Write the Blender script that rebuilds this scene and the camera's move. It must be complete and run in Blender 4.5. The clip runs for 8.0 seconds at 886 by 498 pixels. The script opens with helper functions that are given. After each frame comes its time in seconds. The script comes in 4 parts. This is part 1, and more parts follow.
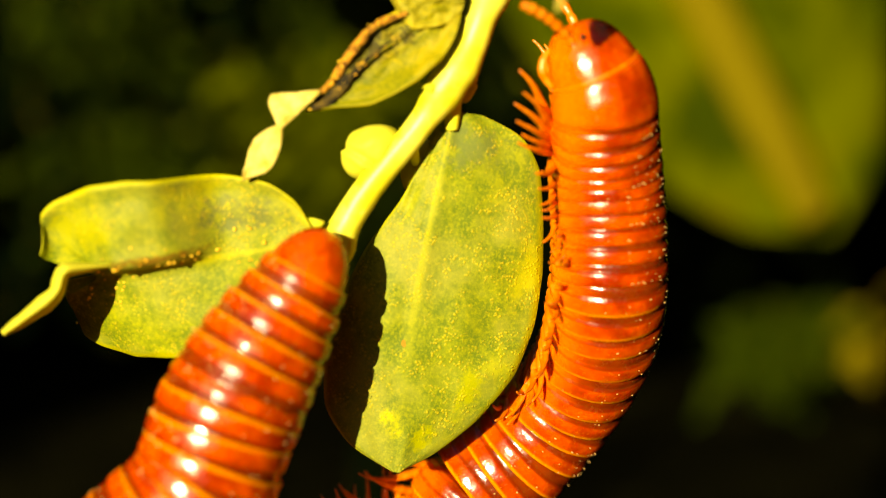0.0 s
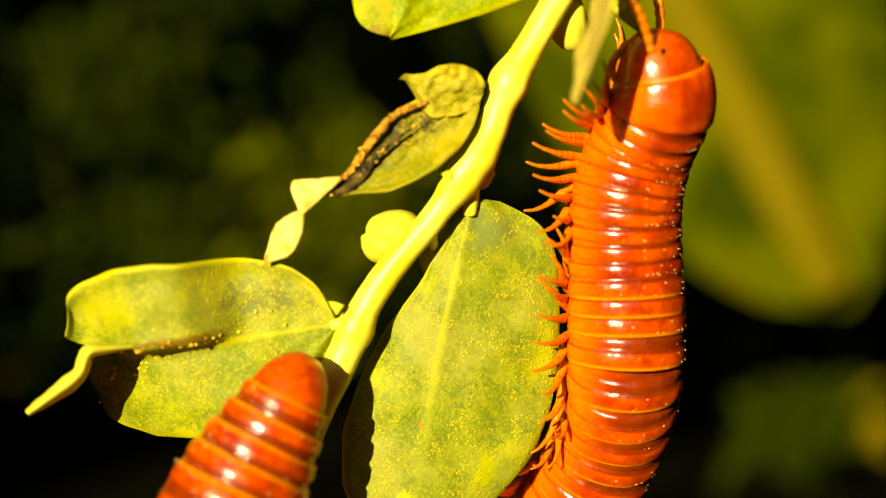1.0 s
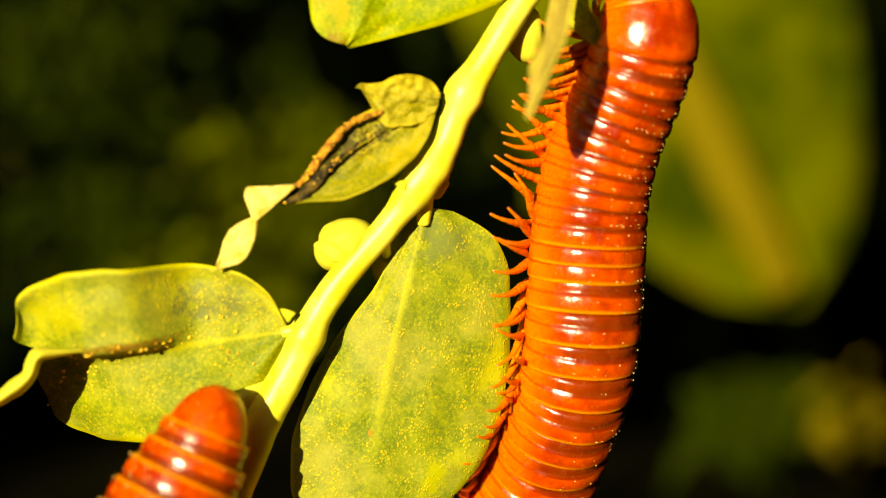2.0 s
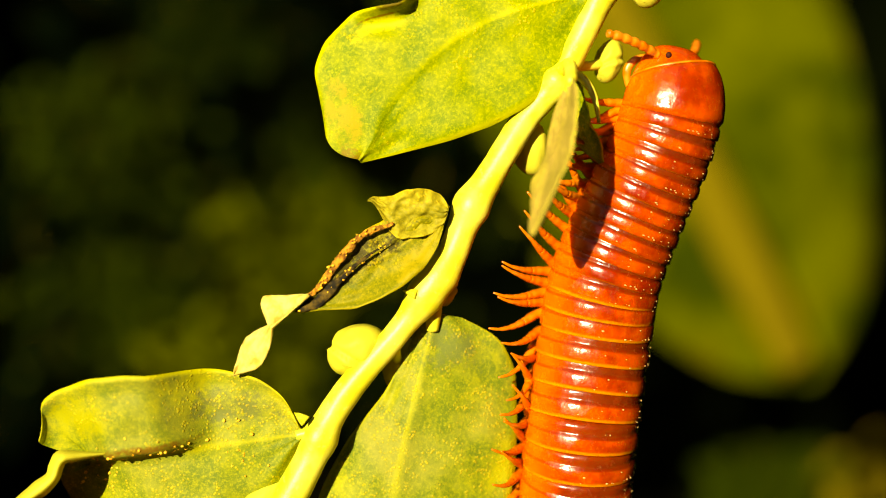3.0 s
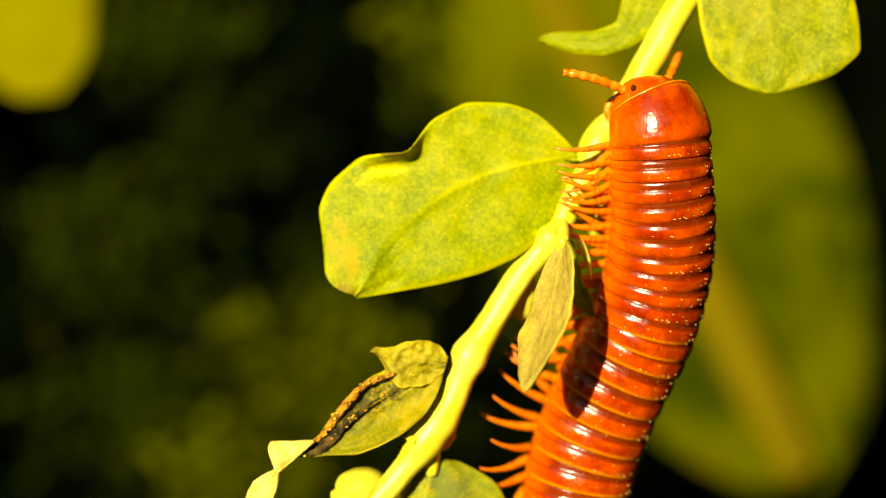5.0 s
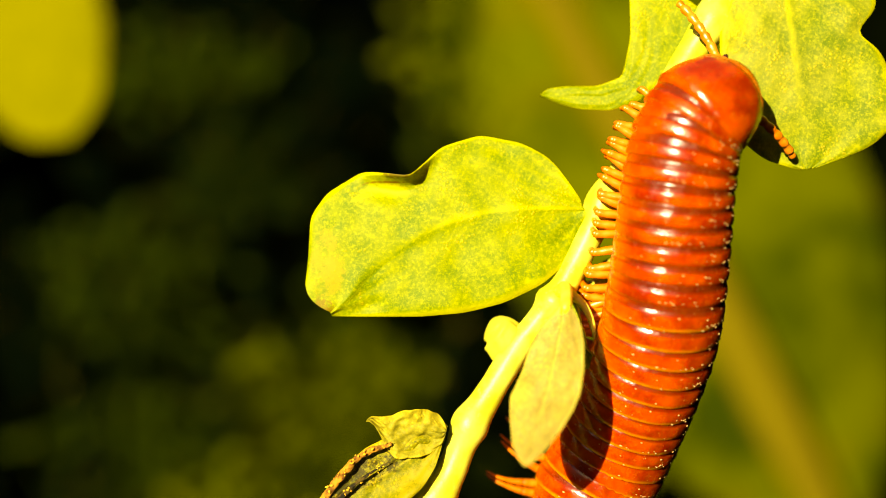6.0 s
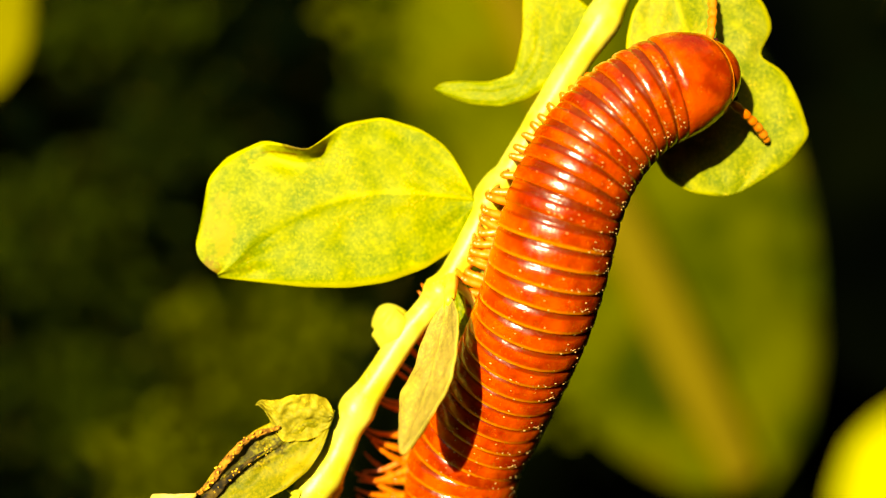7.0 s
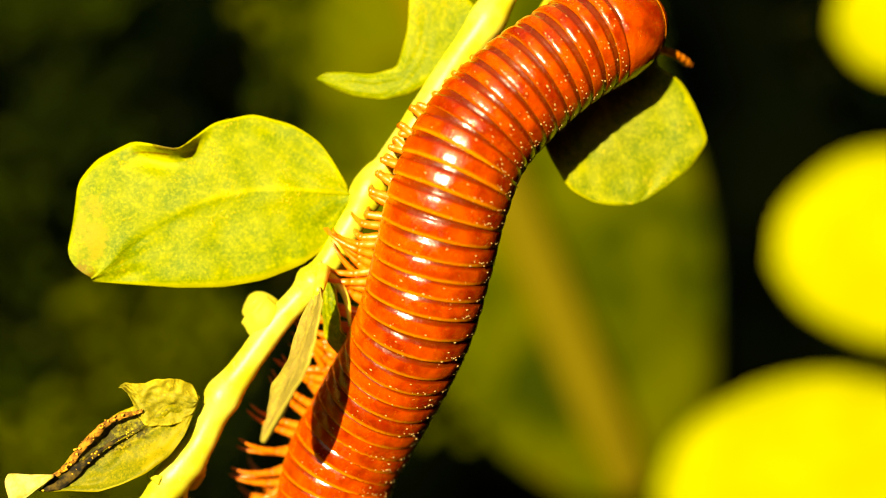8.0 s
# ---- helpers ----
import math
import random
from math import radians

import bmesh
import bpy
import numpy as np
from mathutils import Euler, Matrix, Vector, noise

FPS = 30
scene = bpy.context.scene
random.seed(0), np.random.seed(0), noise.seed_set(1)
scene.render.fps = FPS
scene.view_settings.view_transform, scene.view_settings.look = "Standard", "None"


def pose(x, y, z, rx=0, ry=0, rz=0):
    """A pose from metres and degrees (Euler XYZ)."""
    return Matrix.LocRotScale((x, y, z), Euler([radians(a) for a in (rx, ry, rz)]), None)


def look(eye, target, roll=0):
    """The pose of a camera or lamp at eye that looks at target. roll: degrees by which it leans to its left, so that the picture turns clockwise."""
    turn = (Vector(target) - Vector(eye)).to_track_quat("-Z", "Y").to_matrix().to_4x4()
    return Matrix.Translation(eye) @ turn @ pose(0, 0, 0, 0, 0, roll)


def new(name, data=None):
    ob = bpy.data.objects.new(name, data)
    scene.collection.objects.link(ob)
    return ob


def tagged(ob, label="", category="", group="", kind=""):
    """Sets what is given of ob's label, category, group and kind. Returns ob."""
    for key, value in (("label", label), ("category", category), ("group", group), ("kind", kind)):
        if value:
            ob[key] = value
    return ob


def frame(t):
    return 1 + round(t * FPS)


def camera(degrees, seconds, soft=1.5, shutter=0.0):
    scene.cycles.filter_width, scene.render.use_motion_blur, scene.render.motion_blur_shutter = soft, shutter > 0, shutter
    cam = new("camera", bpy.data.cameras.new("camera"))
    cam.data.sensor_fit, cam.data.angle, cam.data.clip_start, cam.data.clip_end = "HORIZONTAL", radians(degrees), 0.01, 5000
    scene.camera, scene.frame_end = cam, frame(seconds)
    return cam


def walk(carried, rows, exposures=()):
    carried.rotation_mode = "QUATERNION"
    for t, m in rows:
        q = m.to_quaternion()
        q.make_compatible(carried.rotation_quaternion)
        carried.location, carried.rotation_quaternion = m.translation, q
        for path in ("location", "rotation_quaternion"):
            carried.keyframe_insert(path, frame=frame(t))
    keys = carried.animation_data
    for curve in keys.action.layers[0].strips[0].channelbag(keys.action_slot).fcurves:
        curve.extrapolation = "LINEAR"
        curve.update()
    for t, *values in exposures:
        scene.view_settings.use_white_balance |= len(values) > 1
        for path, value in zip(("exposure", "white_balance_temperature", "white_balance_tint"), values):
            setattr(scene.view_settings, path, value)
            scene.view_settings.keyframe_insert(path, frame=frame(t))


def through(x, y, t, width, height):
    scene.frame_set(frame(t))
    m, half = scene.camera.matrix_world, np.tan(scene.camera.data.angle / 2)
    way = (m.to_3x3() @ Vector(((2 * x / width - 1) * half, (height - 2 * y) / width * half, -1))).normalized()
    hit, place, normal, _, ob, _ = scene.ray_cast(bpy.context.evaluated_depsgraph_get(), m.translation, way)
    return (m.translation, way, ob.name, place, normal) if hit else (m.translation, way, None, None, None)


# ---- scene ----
# A red millipede climbs a leafy stem in low sun. Lengths in the plant are in millimetres.
MM = 0.001
cam = camera(35.0, 8.0, soft=1.0)
walk(cam, [
    (0.0, pose(-0.00132, -0.09239, -0.00764, 85.404, 2.295, 0.081)),
    (0.5, pose(-0.00297, -0.09392, -0.00689, 87.037, 1.173, -0.161)),
    (1.0, pose(-0.00119, -0.09391, -0.00638, 88.146, 1.927, 0.875)),
    (1.2, pose(-0.00045, -0.09547, -0.00580, 87.874, 0.801, 0.099)),
    (2.3, pose(-0.00085, -0.09376, -0.00469, 87.499, 0.837, -0.888)),
    (2.5, pose(-0.00063, -0.09526, -0.00449, 89.224, 1.235, 0.356)),
    (3.0, pose(-0.00030, -0.09785, -0.00162, 90.078, 0.749, -0.157)),
    (3.5, pose(0.00000, -0.09946, 0.00000, 90.000, -0.000, -0.000)),
    (4.0, pose(-0.00110, -0.10021, -0.00153, 91.106, -0.175, 0.329)),
    (4.5, pose(-0.00062, -0.10038, 0.00001, 91.215, -0.379, -1.307)),
    (5.0, pose(0.00054, -0.10342, 0.00266, 93.714, 0.252, 0.266)),
    (5.2, pose(0.00145, -0.10385, 0.00300, 94.581, 0.347, -0.431)),
    (6.3, pose(0.00360, -0.09864, 0.00619, 94.983, 0.405, 1.779)),
    (6.5, pose(0.00516, -0.09912, 0.00672, 94.179, -0.682, 0.499)),
    (7.0, pose(0.00647, -0.10260, 0.00824, 92.777, -0.707, -0.934)),
    (7.5, pose(0.00804, -0.10326, 0.00937, 92.620, -1.276, -1.420)),
    (8.0, pose(0.00947, -0.10263, 0.00747, 93.107, -3.193, -4.523)),
], exposures=((0.0, 1.35, 7900, 0), (2.5, 1.3, 7900, 0), (4.5, 1.2, 7900, 0), (5.2, 1.22, 7900, 0), (6.3, 1.47, 7900, 0), (7.0, 1.45, 7900, 0), (8.0, 1.38, 7900, 0)))
cam.data.dof.use_dof = True
cam.data.dof.focus_distance = 0.0975
cam.data.dof.aperture_fstop = cam.data.lens / 4.0

# ---- light ----
SUN_TO = Vector((0.37, 0.90, -0.21)).normalized()
sun = new("sun", bpy.data.lights.new("sun", "SUN"))
sun.data.energy, sun.data.angle, sun.data.color = 5.0, radians(0.6), (1.0, 0.90, 0.66)
sun.matrix_world = look((0, 0, 1), tuple(Vector((0, 0, 1)) + SUN_TO))
world = bpy.data.worlds.new("world")
scene.world = world
world.use_nodes = True
sky = world.node_tree.nodes.new("ShaderNodeTexSky")
sky.sky_type, sky.sun_disc = "NISHITA", False
sky.sun_elevation, sky.sun_rotation = math.asin(-SUN_TO.z), math.atan2(-SUN_TO.x, -SUN_TO.y)
world.node_tree.links.new(sky.outputs[0], world.node_tree.nodes["Background"].inputs[0])
world.node_tree.nodes["Background"].inputs[1].default_value = 0.04


# ---- materials ----
class Kit:
    """A node material under construction."""

    def __init__(self, name, rough=0.5, specular=0.5):
        self.m = bpy.data.materials.new(name)
        self.m.use_nodes = True
        self.n, self.l = self.m.node_tree.nodes, self.m.node_tree.links
        self.b = self.n["Principled BSDF"]
        self.b.inputs["Roughness"].default_value = rough
        self.b.inputs["Specular IOR Level"].default_value = specular

    def put(self, socket, value):
        if hasattr(value, "is_linked"):
            self.l.new(value, socket)
        else:
            socket.default_value = value

    def coord(self, which="Object"):
        return self.n.new("ShaderNodeTexCoord").outputs[which]

    def uv(self):
        split = self.n.new("ShaderNodeSeparateXYZ")
        self.l.new(self.n.new("ShaderNodeUVMap").outputs[0], split.inputs[0])
        return split.outputs

    def xyz(self, vector):
        split = self.n.new("ShaderNodeSeparateXYZ")
        self.l.new(vector, split.inputs[0])
        return split.outputs

    def noise(self, vector, scale, detail=3.0, rough=0.6):
        x = self.n.new("ShaderNodeTexNoise")
        self.l.new(vector, x.inputs["Vector"])
        x.inputs["Scale"].default_value, x.inputs["Detail"].default_value, x.inputs["Roughness"].default_value = scale, detail, rough
        return x.outputs["Fac"]

    def cells(self, vector, scale):
        x = self.n.new("ShaderNodeTexVoronoi")
        self.l.new(vector, x.inputs["Vector"])
        x.inputs["Scale"].default_value = scale
        return x.outputs

    def math(self, op, a, b=0.0, c=0.0):
        x = self.n.new("ShaderNodeMath")
        x.operation = op
        for socket, value in zip(x.inputs, (a, b, c)):
            self.put(socket, value)
        return x.outputs[0]

    def band(self, value, lo, hi, a=0.0, b=1.0):
        x = self.n.new("ShaderNodeMapRange")
        x.interpolation_type = "SMOOTHSTEP"
        for key, v in (("Value", value), ("From Min", lo), ("From Max", hi), ("To Min", a), ("To Max", b)):
            self.put(x.inputs[key], v)
        return x.outputs[0]

    def mix(self, fac, a, b):
        x = self.n.new("ShaderNodeMix")
        x.data_type = "RGBA"
        self.put(x.inputs[0], fac)
        self.put(x.inputs[6], (*a, 1) if isinstance(a, tuple) else a)
        self.put(x.inputs[7], (*b, 1) if isinstance(b, tuple) else b)
        return x.outputs[2]

    def colour(self, value):
        self.put(self.b.inputs["Base Color"], (*value, 1) if isinstance(value, tuple) else value)

    def bump(self, height, strength=0.4, distance=0.0001):
        x = self.n.new("ShaderNodeBump")
        x.inputs["Strength"].default_value, x.inputs["Distance"].default_value = strength, distance
        self.l.new(height, x.inputs["Height"])
        self.l.new(x.outputs[0], self.b.inputs["Normal"])

    def let_through(self, colour, amount):
        """Light that shines through a thin blade."""
        t, mixer = self.n.new("ShaderNodeBsdfTranslucent"), self.n.new("ShaderNodeMixShader")
        self.put(t.inputs["Color"], (*colour, 1) if isinstance(colour, tuple) else colour)
        mixer.inputs[0].default_value = amount
        self.l.new(self.b.outputs[0], mixer.inputs[1])
        self.l.new(t.outputs[0], mixer.inputs[2])
        self.l.new(mixer.outputs[0], self.n["Material Output"].inputs["Surface"])


def leaf_material(name, dark, light, rim, specks=0.5, through=0.15, rough=0.55, gloss=0.2, stains_and_shade=(), dust=0.0, lines=1.0):
    k = Kit(name, rough, gloss)
    at, uv = k.coord(), k.uv()
    side = k.math("ABSOLUTE", k.math("SUBTRACT", uv[1], 0.5))
    wander = k.math("MULTIPLY_ADD", k.noise(at, 420, 2), 0.03, k.math("SUBTRACT", side, 0.015))
    spine = k.math("MULTIPLY", k.band(wander, 0.034, 0.004), k.band(uv[0], 0.97, 0.3))
    patches = k.noise(at, 300, 5, 0.75)
    grain = k.noise(at, 4200, 5, 0.85)
    c = k.mix(k.band(patches, 0.38, 0.64), dark, light)
    c = k.mix(k.math("MULTIPLY", k.band(grain, 0.45, 0.66), 0.5), c, rim)
    bend = k.math("MULTIPLY", k.noise(at, 260, 3), 9.0)
    veins = k.math("SINE", k.math("ADD", bend, k.math("MULTIPLY_ADD", uv[0], 44.0, k.math("MULTIPLY", side, -34.0))))
    c = k.mix(k.math("MULTIPLY", k.band(veins, 0.8, 1.0), 0.10 * lines), c, rim)
    bloom = k.band(k.noise(at, 150, 4, 0.65), 0.42, 0.66)
    c = k.mix(k.math("MULTIPLY", bloom, dust), c, (0.27, 0.24, 0.045))
    warm = k.math("MULTIPLY", k.band(k.noise(at, 210, 4, 0.7), 0.5, 0.68), k.band(side, 0.1, 0.45))
    c = k.mix(k.math("MULTIPLY", warm, 0.55), c, rim)
    c = k.mix(k.math("MULTIPLY", k.band(side, 0.462, 0.497), 0.8), c, rim)
    c = k.mix(k.math("MULTIPLY", spine, 0.42 * lines), c, rim)
    for u0, v0, ru, rv, tone in stains_and_shade:
        du, dv = k.math("DIVIDE", k.math("SUBTRACT", uv[0], u0), ru), k.math("DIVIDE", k.math("SUBTRACT", uv[1], v0), rv)
        r = k.math("ADD", k.math("MULTIPLY", du, du), k.math("MULTIPLY", dv, dv))
        ragged = k.math("MULTIPLY_ADD", k.noise(at, 620, 6, 0.85), 6.0, r)
        c = k.mix(k.math("MULTIPLY", k.band(ragged, 3.9, 2.9), 0.85), c, tone)
    spots = k.cells(at, 4300)
    keep = k.math("MULTIPLY", k.band(k.noise(at, 330, 2), 0.62 - 0.2 * specks, 0.72 - 0.2 * specks), k.band(k.noise(at, 1500, 3), 0.42, 0.6))
    dots = k.math("MULTIPLY", k.band(spots["Distance"], 0.5, 0.25), keep)
    c = k.mix(k.math("MULTIPLY", dots, 0.5), c, (0.62, 0.44, 0.02))
    k.colour(c)
    k.bump(k.math("ADD", k.math("MULTIPLY", grain, 0.5), k.math("ADD", dots, k.math("MULTIPLY", veins, 0.12 * lines))), 0.5, 0.00008)
    k.let_through(c, through)
    return k.m


LEAF = leaf_material("leaf_blade", (0.100, 0.138, 0.003), (0.190, 0.210, 0.004), (0.50, 0.45, 0.010), 0.6, gloss=0.12, dust=0.25)
LEAF_BIG = leaf_material("big_dusty_leaf_blade", (0.105, 0.140, 0.010), (0.190, 0.215, 0.009), (0.44, 0.40, 0.012), 0.95, gloss=0.12, dust=0.45,
                         stains_and_shade=((0.86, 0.45, 0.05, 0.10, (0.38, 0.36, 0.008)), (0.74, 0.84, 0.07, 0.08, (0.32, 0.31, 0.008)), (0.90, 0.72, 0.05, 0.12, (0.36, 0.34, 0.008)), (0.08, 0.6, 0.08, 0.3, (0.13, 0.15, 0.03)), (0.64, 0.47, 0.012, 0.016, (0.5, 0.16, 0.01))))
LEAF_CHEWED = leaf_material("chewed_leaf_blade", (0.105, 0.140, 0.008), (0.190, 0.215, 0.007), (0.46, 0.41, 0.010), 0.95, gloss=0.12, dust=0.35,
                            stains_and_shade=((0.80, 0.22, 0.20, 0.15, (0.30, 0.28, 0.008)), (0.22, 0.25, 0.20, 0.16, (0.12, 0.13, 0.03)), (0.55, 0.42, 0.22, 0.035, (0.16, 0.07, 0.006))))
LEAF_BRIGHT = leaf_material("young_leaf_blade", (0.115, 0.160, 0.002), (0.205, 0.230, 0.002), (0.50, 0.46, 0.005), 0.35, gloss=0.12)
LEAF_HOOKED = leaf_material("hooked_leaf_blade", (0.115, 0.160, 0.002), (0.205, 0.230, 0.002), (0.50, 0.46, 0.005), 0.35, gloss=0.12, lines=0.0)
LEAF_PALE = leaf_material("faded_leaf_lobe", (0.19, 0.17, 0.012), (0.34, 0.28, 0.02), (0.5, 0.38, 0.02), 0.7, gloss=0.1, lines=0.0)
LEAF_BACK = leaf_material("leaf_underside", (0.22, 0.165, 0.03), (0.34, 0.235, 0.05), (0.58, 0.46, 0.05), 0.3)
BUD = leaf_material("bud_skin", (0.38, 0.37, 0.010), (0.52, 0.48, 0.02), (0.6, 0.54, 0.05), 0.0)
LEAF_NOTCHED = leaf_material("notched_leaf_blade", (0.120, 0.170, 0.002), (0.215, 0.240, 0.002), (0.50, 0.46, 0.005), 0.35, gloss=0.12,
                             stains_and_shade=((0.66, 0.16, 0.11, 0.08, (0.50, 0.45, 0.01)), (0.585, 0.0, 0.085, 0.06, (0.10, 0.05, 0.004)), (0.64, 0.09, 0.10, 0.012, (0.16, 0.07, 0.004)), (1.0, 0.5, 0.03, 0.16, (0.20, 0.11, 0.006)), (0.93, 0.3, 0.06, 0.2, (0.34, 0.26, 0.006))))
# the near-black patches paint the shadow band below the crest
LEAF_WITHERED = leaf_material("withered_leaf_blade", (0.10, 0.115, 0.004), (0.20, 0.18, 0.006), (0.42, 0.32, 0.012), 0.7, gloss=0.1,
                              stains_and_shade=((0.2, 0.85, 0.3, 0.3, (0.32, 0.25, 0.01)), (0.55, 0.3, 0.75, 0.3, (0.016, 0.010, 0.002)), (0.96, 0.4, 0.1, 0.4, (0.02, 0.012, 0.002))))
NEAR_YELLOW = leaf_material("blurred_young_leaf", (0.25, 0.245, 0.005), (0.33, 0.31, 0.006), (0.36, 0.34, 0.009), 0.0, 0.1, gloss=0.0)
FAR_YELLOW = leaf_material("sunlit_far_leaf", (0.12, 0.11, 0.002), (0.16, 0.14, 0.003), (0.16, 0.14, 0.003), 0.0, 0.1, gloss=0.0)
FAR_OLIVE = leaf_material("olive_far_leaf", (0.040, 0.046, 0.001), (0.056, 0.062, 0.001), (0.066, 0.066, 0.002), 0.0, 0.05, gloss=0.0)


def broad_far_material():
    """The huge far leaf: olive with wide darker and browner patches."""
    k = Kit("patchy_far_leaf", 0.7, 0.0)
    at = k.coord()
    c = k.mix(k.band(k.noise(at, 34, 3, 0.6), 0.36, 0.62), (0.017, 0.024, 0.001), (0.062, 0.066, 0.001))
    c = k.mix(k.math("MULTIPLY", k.band(k.noise(at, 52, 2), 0.55, 0.7), 0.6), c, (0.075, 0.062, 0.002))
    k.colour(c)
    k.bump(k.noise(at, 180, 3), 0.4, 0.002)
    return k.m


FAR_BROAD = broad_far_material()
FAR_TAN = leaf_material("dry_far_leaf", (0.095, 0.072, 0.003), (0.12, 0.088, 0.004), (0.1, 0.075, 0.004), 0.0, 0.05, gloss=0.0)
# three darker copies of one far leaf, thicket shade put into their colours
FAR_MID = leaf_material("half_shaded_far_leaf", (0.0095, 0.0150, 0.0007), (0.0145, 0.0205, 0.0009), (0.0145, 0.0205, 0.0009), 0.0, 0.02, gloss=0.0)
FAR_DIM = leaf_material("shaded_far_leaf", (0.0040, 0.0070, 0.0006), (0.0065, 0.0100, 0.0008), (0.0065, 0.0100, 0.0008), 0.0, 0.02, gloss=0.0)
FAR_DARK = leaf_material("deep_shaded_far_leaf", (0.0005, 0.0012, 0.0004), (0.0011, 0.0021, 0.0005), (0.001, 0.002, 0.0005), 0.0, 0.02, gloss=0.0)


def stem_material():
    k = Kit("stem_skin", 0.42, 0.4)
    at = k.coord()
    c = k.mix(k.band(k.noise(at, 420, 4), 0.35, 0.7), (0.58, 0.53, 0.025), (0.72, 0.66, 0.08))
    c = k.mix(k.math("MULTIPLY", k.band(k.noise(at, 1900, 3), 0.6, 0.75), 0.35), c, (0.70, 0.62, 0.2))
    spots = k.math("MULTIPLY", k.band(k.cells(at, 900)["Distance"], 0.12, 0.07), k.band(k.noise(at, 210), 0.58, 0.62))
    c = k.mix(spots, c, (0.12, 0.06, 0.01))
    k.colour(c)
    k.bump(k.noise(at, 1500, 4), 0.35, 0.0001)
    return k.m


STEM = stem_material()


def crust_material():
    k = Kit("dry_brown_crust", 0.8, 0.2)
    at = k.coord()
    c = k.mix(k.band(k.noise(at, 1500, 4), 0.35, 0.65), (0.09, 0.03, 0.004), (0.46, 0.20, 0.015))
    k.colour(c)
    k.bump(k.noise(at, 2400, 4), 0.9, 0.0003)
    return k.m


def dry_material():
    k = Kit("dry_pale_leaf", 0.6, 0.3)
    at = k.coord()
    c = k.mix(k.band(k.noise(at, 900, 4), 0.35, 0.65), (0.36, 0.26, 0.03), (0.55, 0.42, 0.10))
    k.colour(c)
    k.bump(k.noise(at, 2400, 4), 0.5, 0.0002)
    return k.m


CRUST, DRY = crust_material(), dry_material()
# near-black skin that stands for shadow in the fold
FOLD_SHADE = Kit("fold_shade_skin", 0.8, 0.15)
FOLD_SHADE.colour(FOLD_SHADE.mix(FOLD_SHADE.band(FOLD_SHADE.noise(FOLD_SHADE.coord(), 1300, 4), 0.4, 0.7), (0.008, 0.006, 0.002), (0.10, 0.06, 0.006)))
FOLD_SHADE = FOLD_SHADE.m
RUST = Kit("rust_grain", 0.75, 0.2)
RUST.colour(RUST.mix(RUST.band(RUST.noise(RUST.coord(), 1200), 0.4, 0.6), (0.58, 0.27, 0.015), (0.80, 0.48, 0.04)))
RUST = RUST.m


